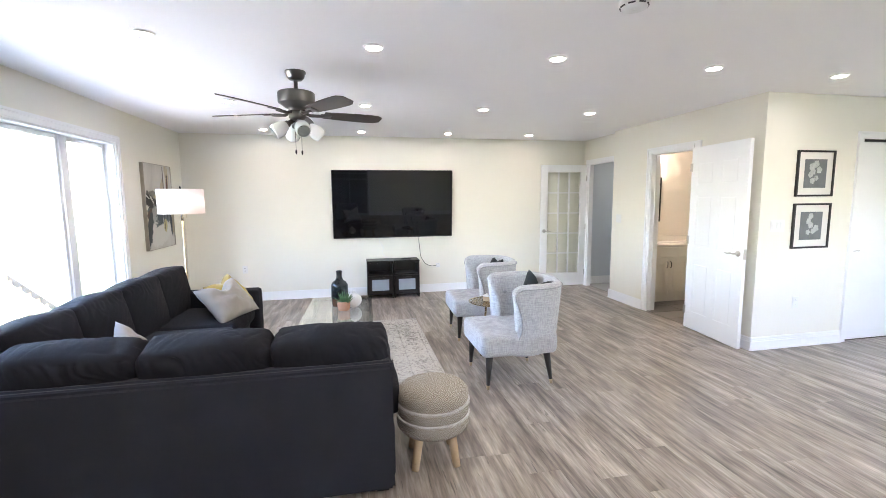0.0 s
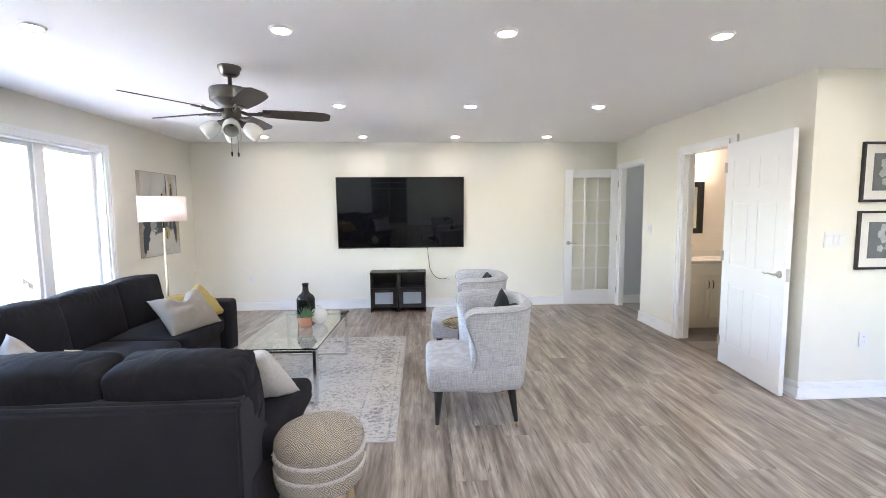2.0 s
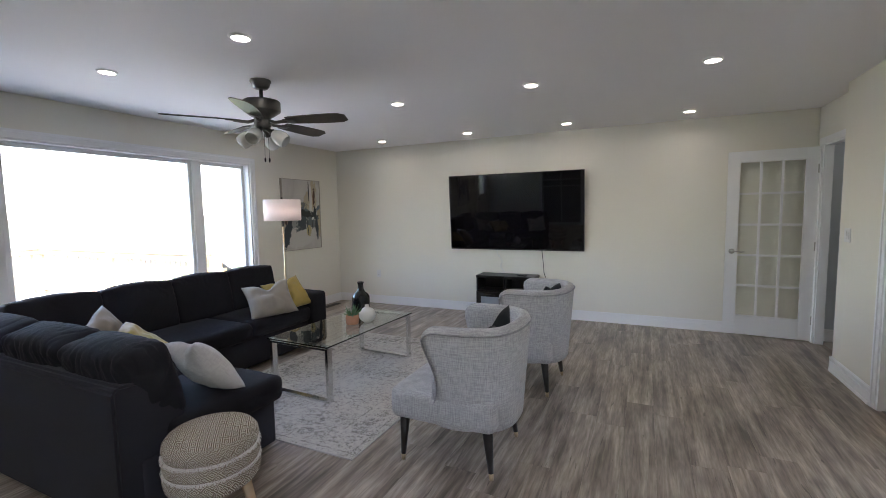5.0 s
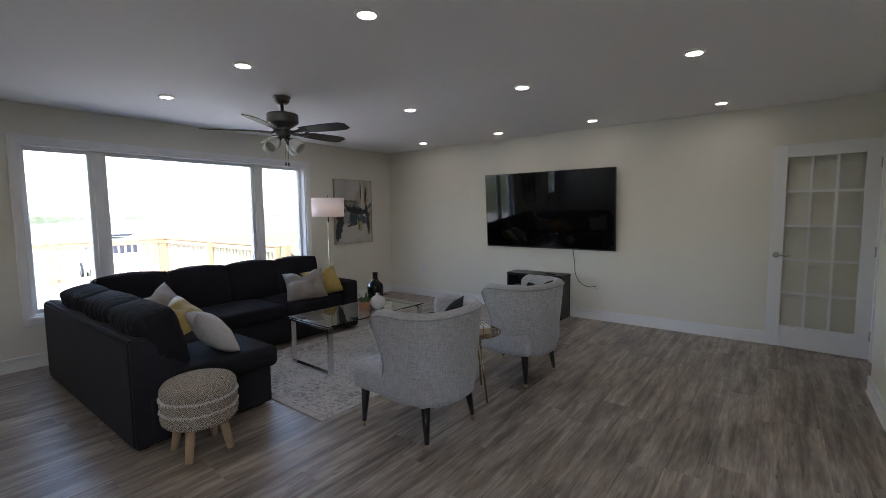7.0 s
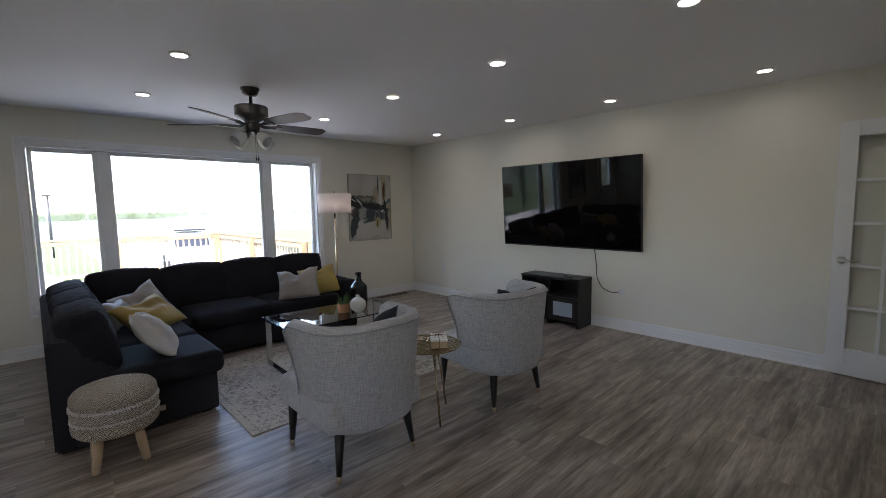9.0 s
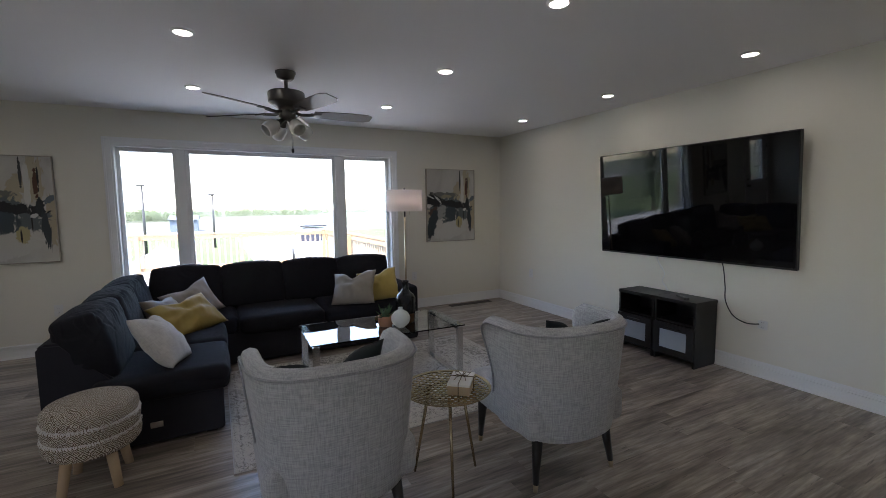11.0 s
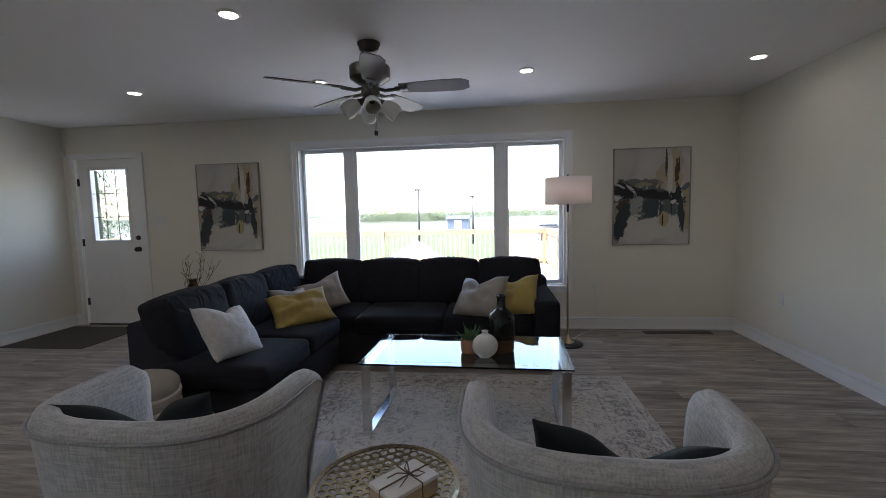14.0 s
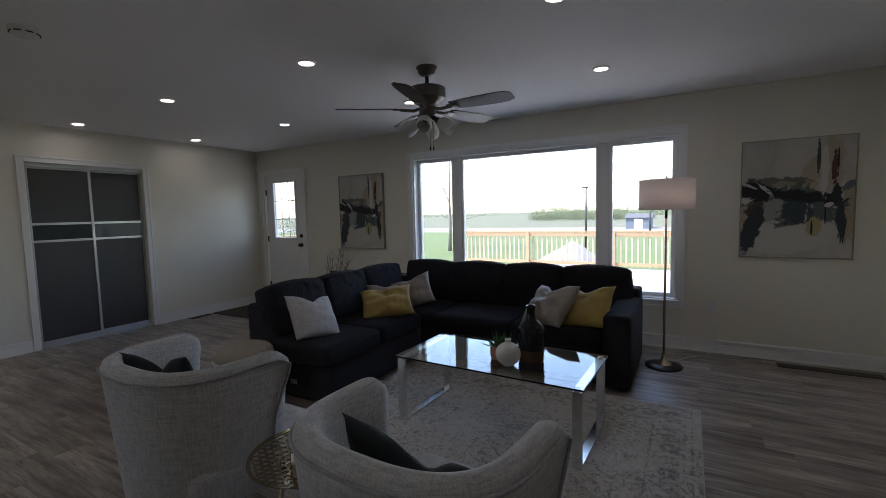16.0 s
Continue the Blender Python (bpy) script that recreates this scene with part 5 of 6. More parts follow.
cable("power_cable", curve_pts([(0.60, 7.10, 0.90), (0.60, 7.125, 0.84), (0.66, 7.135, 0.74), (0.64, 7.135, 0.66), (0.70, 7.135, 0.58), (0.72, 7.138, 0.50)], 10), 0.005, WHITEP, "white cable hanging below the television")
cable("signal_cable", curve_pts([(1.22, 7.10, 0.90), (1.22, 7.125, 0.84), (1.235, 7.13, 0.70), (1.25, 7.12, 0.58), (1.32, 7.11, 0.47), (1.42, 7.12, 0.425), (1.51, 7.135, 0.435)], 10), 0.0045, PLASTIC, "black cable drooping from the television to the wall")


def plate(name, at, normal, w, h, label, category, kind):
    """A wall plate: outlet, or a row of rocker switches."""
    p = thing(name, at, label, category, turn={"x": 90, "-x": -90, "y": 180, "-y": 0}[normal])
    part("cover", bx(-w / 2, w / 2, -0.006, 0, -h / 2, h / 2, bevel=0.002), WHITEP, p)
    if kind == "outlet":
        for z in (-0.02, 0.02):
            sk = part("socket", bx(-0.016, 0.016, -0.008, -0.006, z - 0.014, z + 0.014, bevel=0.001), WHITEP, p)
            for x in (-0.006, 0.006):
                part("slot", bx(x - 0.001, x + 0.001, -0.0085, -0.008, z - 0.004, z + 0.006), PLASTIC, sk)
    else:
        n = int(kind)
        for i in range(n):
            x = (i - (n - 1) / 2) * 0.046
            part("rocker", bx(x - 0.016, x + 0.016, -0.010, -0.006, -0.033, 0.033, bevel=0.002), WHITEP, p)
    return p


plate("wall_outlet", (XW, 5.71, 0.455), "x", 0.07, 0.115, "white wall outlet with a plugged-in lamp cord", "outlet", "outlet")
plate("wall_outlet", (-1.38, YN, 0.475), "-y", 0.07, 0.115, "white duplex wall outlet", "outlet", "outlet")
plate("wall_outlet", (1.53, YN, 0.43), "-y", 0.07, 0.07, "white low wall outlet behind the cable", "outlet", "outlet")
plate("wall_outlet", (4.444, YP, 0.45), "-y", 0.07, 0.115, "white duplex wall outlet by the pictures", "outlet", "outlet")
plate("wall_outlet", (XW, 1.86, 0.43), "x", 0.07, 0.115, "white duplex wall outlet beside the window", "outlet", "outlet")
plate("light_switch", (4.158, YP, 1.21), "-y", 0.162, 0.115, "white three-rocker light switch", "light switch", "3")
plate("light_switch", (XE, 5.93, 1.19), "-x", 0.115, 0.115, "white two-rocker light switch", "light switch", "2")
plate("light_switch", (XW, 0.60, 1.285), "x", 0.162, 0.115, "white three-rocker switch by the entry door", "light switch", "3")
sn = thing("door_sensor", (XW, DOOR[0] - 0.14, 2.13), "small white motion sensor near the entry door", "sensor")
part("body", bx(0, 0.04, -0.028, 0.028, -0.035, 0.035, bevel=0.006), WHITEP, sn)
cable("lamp_cord", curve_pts([(XW + 0.012, 5.71, 0.43), (XW + 0.03, 5.72, 0.30), (XW + 0.02, 5.74, 0.12), (XW + 0.06, 5.70, 0.006), (-1.85, 5.5, 0.005), (-1.66, 5.40, 0.006)], 8), 0.003, WHITEP, "thin white lamp cord running to the outlet")


# ---- things: pictures ----
def canvas_material():
    """Abstract painting: pale ground, a dark teal-black sweep across the middle, ochre and white strokes."""
    m = bpy.data.materials.new("abstract_canvas")
    m.use_nodes = True
    n, l = m.node_tree.nodes, m.node_tree.links
    b = n["Principled BSDF"]
    b.inputs["Roughness"].default_value = 0.6
    co = n.new("ShaderNodeTexCoord")
    sep = n.new("ShaderNodeSeparateXYZ")
    l.new(co.outputs["Object"], sep.inputs[0])
    U, V = sep.outputs["Y"], sep.outputs["Z"]

    def op(kind, a, c=0.0):
        x = n.new("ShaderNodeMath")
        x.operation = kind
        for k, v in enumerate((a, c)):
            if isinstance(v, (int, float)):
                x.inputs[k].default_value = v
            else:
                l.new(v, x.inputs[k])
        return x.outputs[0]

    def tex(scale, detail=6, dist=1.0, sq=(1, 1, 1)):
        mp = n.new("ShaderNodeMapping")
        mp.inputs["Scale"].default_value = sq
        t = n.new("ShaderNodeTexNoise")
        t.inputs["Scale"].default_value, t.inputs["Detail"].default_value, t.inputs["Distortion"].default_value = scale, detail, dist
        l.new(co.outputs["Object"], mp.inputs["Vector"]), l.new(mp.outputs["Vector"], t.inputs["Vector"])
        return op("SUBTRACT", t.outputs["Fac"], 0.5)

    def step(v, lo, hi):
        r = n.new("ShaderNodeMapRange")
        r.inputs["From Min"].default_value, r.inputs["From Max"].default_value = lo, hi
        l.new(v, r.inputs["Value"])
        return r.outputs["Result"]

    def blob(cu, cv, ru, rv, tilt, rough, nz):
        du, dv = op("SUBTRACT", U, cu), op("SUBTRACT", V, cv)
        dv = op("SUBTRACT", dv, op("MULTIPLY", du, tilt))
        d = op("ADD", op("POWER", op("ABSOLUTE", op("DIVIDE", du, ru)), 2.0), op("POWER", op("ABSOLUTE", op("DIVIDE", dv, rv)), 2.0))
        d = op("ADD", d, op("MULTIPLY", nz, rough))
        return step(d, 1.05, 0.75)

    n1, n2, n3 = tex(7.0, 10, 1.8), tex(16, 10, 1.4), tex(8, 8, 1.4, (1, 3.2, 0.7))
    ground = tex(2.2, 5, 0.8)
    layers = [((0.44, 0.38, 0.27), blob(0.10, 0.17, 0.09, 0.16, 1.1, 3.2, n1)),
              ((0.47, 0.41, 0.29), blob(0.24, 0.30, 0.07, 0.28, 0.0, 2.6, n3)),
              ((0.43, 0.37, 0.26), blob(0.35, -0.10, 0.05, 0.24, 0.0, 2.6, n3)),
              ((0.42, 0.37, 0.28), blob(-0.36, -0.12, 0.05, 0.09, 0.0, 2.2, n1)),
              ((0.15, 0.155, 0.14), blob(-0.14, 0.145, 0.24, 0.045, 0.0, 3.6, n1)),
              ((0.30, 0.27, 0.19), blob(-0.08, 0.125, 0.10, 0.03, 0.0, 3.4, n2)),
              ((0.105, 0.125, 0.135), blob(-0.03, -0.06, 0.34, 0.17, -0.10, 4.2, n1)),
              ((0.31, 0.32, 0.31), blob(-0.19, -0.10, 0.15, 0.09, 0.45, 3.6, n2)),
              ((0.33, 0.34, 0.33), blob(0.05, -0.08, 0.06, 0.05, 0.3, 3.6, n2)),
              ((0.045, 0.065, 0.078), blob(0.0, -0.09, 0.11, 0.15, -0.2, 3.8, n1)),
              ((0.014, 0.015, 0.018), blob(-0.28, 0.075, 0.18, 0.085, -0.12, 2.8, n1)),
              ((0.55, 0.55, 0.53), blob(-0.19, 0.07, 0.07, 0.022, -0.9, 3.6, n2)),
              ((0.50, 0.50, 0.49), blob(-0.33, 0.125, 0.06, 0.012, -0.5, 2.8, n2)),
              ((0.016, 0.018, 0.022), blob(0.05, 0.02, 0.26, 0.050, -0.12, 3.0, n2)),
              ((0.085, 0.055, 0.045), blob(-0.29, -0.08, 0.07, 0.05, 0.6, 3.0, n2)),
              ((0.035, 0.048, 0.058), blob(-0.30, -0.26, 0.09, 0.17, 1.3, 2.8, n1)),
              ((0.57, 0.56, 0.53), blob(0.02, -0.34, 0.26, 0.12, 0.25, 3.0, n1)),
              ((0.62, 0.61, 0.57), blob(0.185, 0.22, 0.028, 0.24, 0.0, 2.4, n3)),
              ((0.055, 0.06, 0.06), blob(0.145, 0.33, 0.012, 0.15, 0.0, 3.4, n2)),
              ((0.11, 0.045, 0.028), blob(0.25, 0.25, 0.020, 0.16, 0.0, 3.2, n2)),
              ((0.030, 0.028, 0.028), blob(0.27, 0.30, 0.008, 0.14, 0.0, 3.2, n2)),
              ((0.13, 0.16, 0.19), blob(0.34, 0.095, 0.05, 0.035, 0.5, 2.8, n2)),
              ((0.020, 0.026, 0.032), blob(0.27, 0.02, 0.035, 0.10, 0.0, 3.0, n2)),
              ((0.035, 0.045, 0.055), blob(0.30, -0.18, 0.035, 0.19, -2.0, 2.8, n3)),
              ((0.44, 0.38, 0.20), blob(0.13, -0.24, 0.055, 0.085, 0.0, 2.2, n2)),
              ((0.016, 0.016, 0.016), blob(0.115, -0.25, 0.008, 0.07, 0.0, 1.2, n2)),
              ((0.016, 0.016, 0.016), blob(0.20, -0.12, 0.006, 0.11, 0.0, 1.4, n2)),
              ((0.60, 0.60, 0.58), blob(0.22, -0.06, 0.03, 0.02, 0.3, 3.0, n2))]
    base = n.new("ShaderNodeMix")
    base.data_type = "RGBA"
    base.inputs["A"].default_value, base.inputs["B"].default_value = (0.44, 0.43, 0.40, 1), (0.60, 0.58, 0.545, 1)
    l.new(step(ground, -0.15, 0.15), base.inputs["Factor"])
    out = base.outputs["Result"]
    for col, fac in layers:
        mx = n.new("ShaderNodeMix")
        mx.data_type = "RGBA"
        mx.inputs["B"].default_value = (*col, 1)
        l.new(out, mx.inputs["A"]), l.new(fac, mx.inputs["Factor"])
        out = mx.outputs["Result"]
    l.new(out, b.inputs["Base Color"])
    bp = n.new("ShaderNodeBump")
    bp.inputs["Strength"].default_value, bp.inputs["Distance"].default_value = 0.3, 0.003
    l.new(n2, bp.inputs["Height"]), l.new(bp.outputs["Normal"], b.inputs["Normal"])
    return m


CANVAS = canvas_material()
SILVERF = mat("champagne_frame", (0.40, 0.37, 0.32), 0.4, 0.6, vary=0.1, scale=20)


def painting(y):
    p = thing("abstract_painting", (XW, y, 1.428), "abstract teal, black and ochre painting in a thin champagne frame", "painting", "pair of abstract paintings")
    w, h = 0.775, 1.02
    part("canvas", bx(0.004, 0.030, -w / 2 + 0.008, w / 2 - 0.008, -h / 2 + 0.008, h / 2 - 0.008), CANVAS, p)
    for a, b, c, d in ((-w / 2, -w / 2 + 0.007, -h / 2, h / 2), (w / 2 - 0.007, w / 2, -h / 2, h / 2), (-w / 2 + 0.007, w / 2 - 0.007, -h / 2, -h / 2 + 0.007), (-w / 2 + 0.007, w / 2 - 0.007, h / 2 - 0.007, h / 2)):
        part("frame_rail", bx(0.0, 0.038, a, b, c, d), SILVERF, p)
    return p


pa = painting(1.535)
copy_thing(pa, pose(XW, 6.29, 1.428))

FLOWERBG = mat("dark_print", (0.14, 0.15, 0.16), 0.5, vary=0.35, scale=9)
FLOWER = mat("pale_flower_print", (0.42, 0.43, 0.43), 0.5, vary=0.35, scale=25)
STEM = mat("green_stem_print", (0.20, 0.23, 0.18), 0.5, vary=0.25, scale=25)


def framed_print(z, seed):
    p = thing("framed_print", (4.543, YP, z), "black-framed flower print with a white mat", "picture", "pair of flower prints")
    w, h = 0.44, 0.435
    for a, b, c, d in ((-w / 2, -w / 2 + 0.018, -h / 2, h / 2), (w / 2 - 0.018, w / 2, -h / 2, h / 2), (-w / 2 + 0.018, w / 2 - 0.018, -h / 2, -h / 2 + 0.018), (-w / 2 + 0.018, w / 2 - 0.018, h / 2 - 0.018, h / 2)):
        part("frame_rail", bx(a, b, -0.022, 0.0, c, d, bevel=0.002), EBONY, p)
    part("mat_board", bx(-w / 2 + 0.018, w / 2 - 0.018, -0.010, -0.002, -h / 2 + 0.018, h / 2 - 0.018), PAPER, p)
    part("print", bx(-0.13, 0.13, -0.0125, -0.0101, -0.135, 0.135), FLOWERBG, p)
    rng = random.Random(seed)
    for k in range(7):
        x, zz, r = rng.uniform(-0.06, 0.06), -0.07 + 0.026 * k + rng.uniform(-0.01, 0.01), rng.uniform(0.022, 0.036)
        fb = bmesh.new()
        for q in range(5):
            a = 6.283 * q / 5 + k
            bmesh.ops.create_circle(fb, cap_ends=True, segments=10, radius=r * 0.55, matrix=pose(x + r * 0.6 * math.cos(a), -0.0129 - 0.0002 * q - 0.0001 * k, zz + r * 0.6 * math.sin(a), 90, 0, 0))
        part("printed_flower", fb, FLOWER, p)
    part("printed_stem", tube([(-0.01, -0.0126, -0.12), (0.01, -0.0126, 0.0), (0.02, -0.0126, 0.11)], 0.002, seg=4), STEM, p)


framed_print(1.702, 3)
framed_print(1.202, 8)


# ---- things: lamp, floor vase, mats ----
def floor_lamp():
    f = thing("floor_lamp", (-1.545, 5.334, 0.0), "brass floor lamp with a softly lit white drum shade", "floor lamp")
    part("base", revolve([(0.0, 0.026), (0.10, 0.024), (0.145, 0.018), (0.15, 0.008), (0.148, 0.0), (0.0, 0.0)], 40), EBONY, f, "dark round weighted base", True)
    part("pole", tube([(0, 0, 0.02), (0, 0, 1.29)], 0.010, seg=14), BRASS, f, "", True)
    part("upper_pole", tube([(0, 0, 1.29), (0, 0, 1.42)], 0.011, seg=14), EBONY, f, "black upper section", True)
    part("collar", revolve([(0.062, 0.022), (0.060, 0.030), (0.034, 0.046), (0.020, 0.075), (0.012, 0.11)], 28), BRASS, f, "flared brass foot", True)
    for y in (-0.055, 0.055):
        part("socket", revolve([(0.013, 1.375), (0.015, 1.385), (0.015, 1.42), (0.0, 1.42)], 14, m=Matrix.Translation((0, y, 0))), EBONY, f, "", True)
        part("pull_chain", tube([(0.02, y, 1.39), (0.02, y, 1.315)], 0.0016, seg=5), BRASS, f)
        part("bulb", revolve([(0.012, 1.42), (0.020, 1.44), (0.029, 1.47), (0.028, 1.495), (0.016, 1.515), (0.0, 1.52)], 16, m=Matrix.Translation((0, y, 0))), LAMPBULB, f, "glowing frosted bulb", True)
    R, z0, z1 = 0.215, 1.362, 1.615
    sh = part("shade", revolve([(R, z0), (R, z1), (R - 0.004, z1), (R - 0.004, z0)], 48, closed=True), SHADE, f, "white fabric drum shade", True)
    part("diffuser", revolve([(0.0, z1 - 0.012), (R - 0.006, z1 - 0.012)], 40), SHADE, sh)
    part("diffuser", revolve([(0.06, z0 + 0.012), (R - 0.006, z0 + 0.012)], 40), SHADE, sh)
    part("finial", revolve([(0.0, 1.65), (0.008, 1.64), (0.006, 1.62), (0.012, 1.612)], 12), EBONY, f, "", True)
    part("harp_rod", tube([(0, 0, 1.42), (0, 0, 1.615)], 0.004, seg=6), BRASS, f)


floor_lamp()


def floor_vase():
    v = thing("floor_vase", (-1.95, 1.13, 0.0), "smoked amber glass floor vase holding bare dark branches", "vase")
    prof = [(0.0, 0.004), (0.065, 0.004), (0.09, 0.02), (0.122, 0.08), (0.136, 0.16), (0.133, 0.25), (0.112, 0.36), (0.082, 0.45), (0.055, 0.52), (0.042, 0.555), (0.043, 0.59), (0.054, 0.602)]
    inner = [(max(0, r - 0.005), z + (0.006 if r < 0.1 and z < 0.1 else 0)) for r, z in prof][::-1]
    part("body", revolve(prof + inner, 40), SMOKE, v, "", True)
    rng = random.Random(11)
    for k in range(9):
        a = rng.uniform(0, 6.283)
        lean = rng.uniform(0.10, 0.34)
        top = rng.uniform(0.72, 0.90)
        bm = bmesh.new()
        pts = []
        for i in range(9):
            s = i / 8
            r = 0.02 + lean * max(0, s - 0.45) * 1.6
            pts.append(Vector((min(r, 0.16) * math.cos(a) + rng.uniform(-0.008, 0.008), r * math.sin(a) + rng.uniform(-0.008, 0.008), 0.05 + (top - 0.05) * s)))
        tube(pts, 0.0048, bm, 5, 0.35)
        for j in (5, 6, 6, 7, 7, 8):
            d = Vector((rng.uniform(-1, 1) * 0.5, rng.uniform(-1, 1), rng.uniform(0.3, 1))).normalized() * rng.uniform(0.05, 0.11)
            tube([pts[j], pts[j] + d * 0.5 + Vector((0, 0, 0.008)), pts[j] + d], 0.0026, bm, 4, 0.4)
        part("branch", bm, TWIG, v)


floor_vase()
dm = thing("door_mat", (-1.60, 0.02, 0.0), "brown woven door mat inside the entry", "mat")
part("carpet", bx(-0.42, 0.42, -0.56, 0.40, 0.0, 0.009, bevel=0.003), MATCL, dm)


def register(x, y, w, d, turn=0):
    r = thing("floor_register", (x, y, 0.0), "brown metal floor register beside the wall", "floor vent", "floor registers", turn)
    part("frame", bx(-w / 2, w / 2, -d / 2, d / 2, 0.0, 0.004, bevel=0.001), REG, r)
    for k in range(14):
        xx = -w / 2 + 0.02 + (w - 0.04) * k / 13
        part("louvre", bx(xx - 0.004, xx + 0.004, -d / 2 + 0.012, d / 2 - 0.012, 0.004, 0.0065), PLASTIC, r)


register(-1.99, 6.53, 0.68, 0.11, 90)
register(-0.98, YS + 0.10, 0.30, 0.10, 0)


# ---- things: bathroom ----
def vanity():
    v = thing("bathroom_vanity", (4.20, 5.60, 0.0), "cream bathroom vanity cabinet with panelled doors", "vanity")
    b = bmesh.new()
    w = 1.0
    box(b, 0.0, w, 0.02, 0.44, 0.09, 0.80), box(b, 0.02, w - 0.02, 0.06, 0.44, 0.0, 0.09)
    part("body", b, CREAMC, v)
    part("drawer_front", bx(0.015, w - 0.015, 0.0, 0.0198, 0.66, 0.785, bevel=0.004), CREAMC, v)
    for k in range(3):
        x0 = 0.012 + k * 0.326
        db = bmesh.new()
        box(db, x0, x0 + 0.32, 0.006, 0.0198, 0.115, 0.645)
        for a, c, e, f in ((x0, x0 + 0.05, 0.115, 0.645), (x0 + 0.27, x0 + 0.32, 0.115, 0.645), (x0 + 0.05, x0 + 0.27, 0.115, 0.165), (x0 + 0.05, x0 + 0.27, 0.595, 0.645)):
            box(db, a, c, -0.002, 0.006, e, f)
        box(db, x0 + 0.08, x0 + 0.24, 0.0, 0.006, 0.195, 0.565, bevel=0.003)
        d = part("door", db, CREAMC, v)
        hx = x0 + (0.295 if k % 2 == 0 else 0.025)
        part("handle", tube([(hx, -0.002, 0.50), (hx, -0.025, 0.51), (hx, -0.025, 0.58), (hx, -0.002, 0.59)], 0.005), EBONY, d, "dark bar pull")
    part("countertop", bx(-0.02, w + 0.02, -0.02, 0.445, 0.80, 0.83, bevel=0.006), COUNTER, v, "beige marble-look top")
    part("backsplash", bx(-0.02, w + 0.02, 0.425, 0.445, 0.8302, 0.91), COUNTER, v)
    part("faucet", tube([(0.26, 0.36, 0.83), (0.26, 0.36, 0.98), (0.26, 0.33, 1.01), (0.26, 0.25, 0.99)], 0.012, seg=10), NICKEL, v, "brushed nickel faucet", True)
    part("basin_rim", revolve([(0.17, 0.831), (0.18, 0.838), (0.19, 0.831)], 30, m=Matrix.Translation((0.5, 0.20, 0))), COUNTER, v, "", True)


vanity()
mr = thing("bathroom_mirror", (4.43, 6.05, 1.453), "bathroom mirror in a wide black frame", "mirror")
part("glass", bx(-0.20, 0.20, -0.012, -0.004, -0.26, 0.26), MIRROR, mr)
for a, b, c, d in ((-0.27, -0.20, -0.326, 0.326), (0.20, 0.27, -0.326, 0.326), (-0.20, 0.20, 0.26, 0.326), (-0.20, 0.20, -0.326, -0.26)):
    part("frame_rail", bx(a, b, -0.03, -0.001, c, d, bevel=0.006), EBONY, mr)
vl = thing("vanity_light", (4.38, 6.05, 2.03), "round glowing globe light above the bathroom mirror", "wall lamp")
part("backplate", bx(-0.22, 0.22, -0.02, -0.001, -0.04, 0.04, bevel=0.004), NICKEL, vl)
for x in (-0.15, 0.15):
    part("globe", revolve([(0.08 * math.sin(math.pi * k / 14), -0.08 * math.cos(math.pi * k / 14)) for k in range(15)], 24, m=Matrix.Translation((x, -0.11, 0.0))), BULB, vl, "frosted globe, lit", True)
tp = thing("paper_holder", (4.75, YN - 0.012, 0.74), "small white holder with a black end on the hallway wall", "holder")
part("body", bx(-0.07, 0.07, -0.05, 0.0, -0.02, 0.02, bevel=0.006), WHITEP, tp)
part("end", bx(-0.03, 0.03, -0.06, -0.05, 0.0, 0.05, bevel=0.004), PLASTIC, tp)
tb = bmesh.new()
box(tb, XE + 0.005, 6.2, YP + 0.13, 6.05, -0.006, -0.001), box(tb, XE + 0.005, 6.4, 6.15, YN - 0.012, -0.006, -0.001)
bath_floor = structure("floor_bath", tb, GROUT, "grey and tan tiled bathroom floor", "floor")
for i in range(4):
    for k in range(7):
        part("tile", bx(XE + 0.02 + i * 0.46, XE + 0.02 + i * 0.46 + 0.452, 4.0 + k * 0.29, 4.0 + k * 0.29 + 0.282, -0.001, 0.005, bevel=0.001), TILE, bath_floor)


# ---- outdoors ----
GZ = -1.25


def ground():
    bm = bmesh.new()
    bmesh.ops.create_grid(bm, x_segments=2, y_segments=2, size=1500)
    for v in bm.verts:
        v.co.z = GZ
    structure("ground", bm, FIELD, "wide pale farmland reaching the horizon", "ground")
    lb = bmesh.new()
    box(lb, -50, XW - 0.3, -60, 60, GZ - 0.05, GZ + 0.02)
    structure("lawn", lb, GRASS, "bright spring lawn around the deck", "ground")
    rb = bmesh.new()
    box(rb, -66, -50.2, -160, 160, GZ - 0.05, GZ + 0.015)
    box(rb, -49.9, -13.2, 4.9, 10.4, GZ + 0.021, GZ + 0.032)
    mb = bmesh.new()
    box(mb, -230, -66.2, -230, 230, GZ - 0.05, GZ + 0.012)
    structure("meadow", mb, MEADOW, "rough dry meadow beyond the road", "ground")
    structure("road", rb, ROADM, "pale gravel road and driveway", "road")


ground()


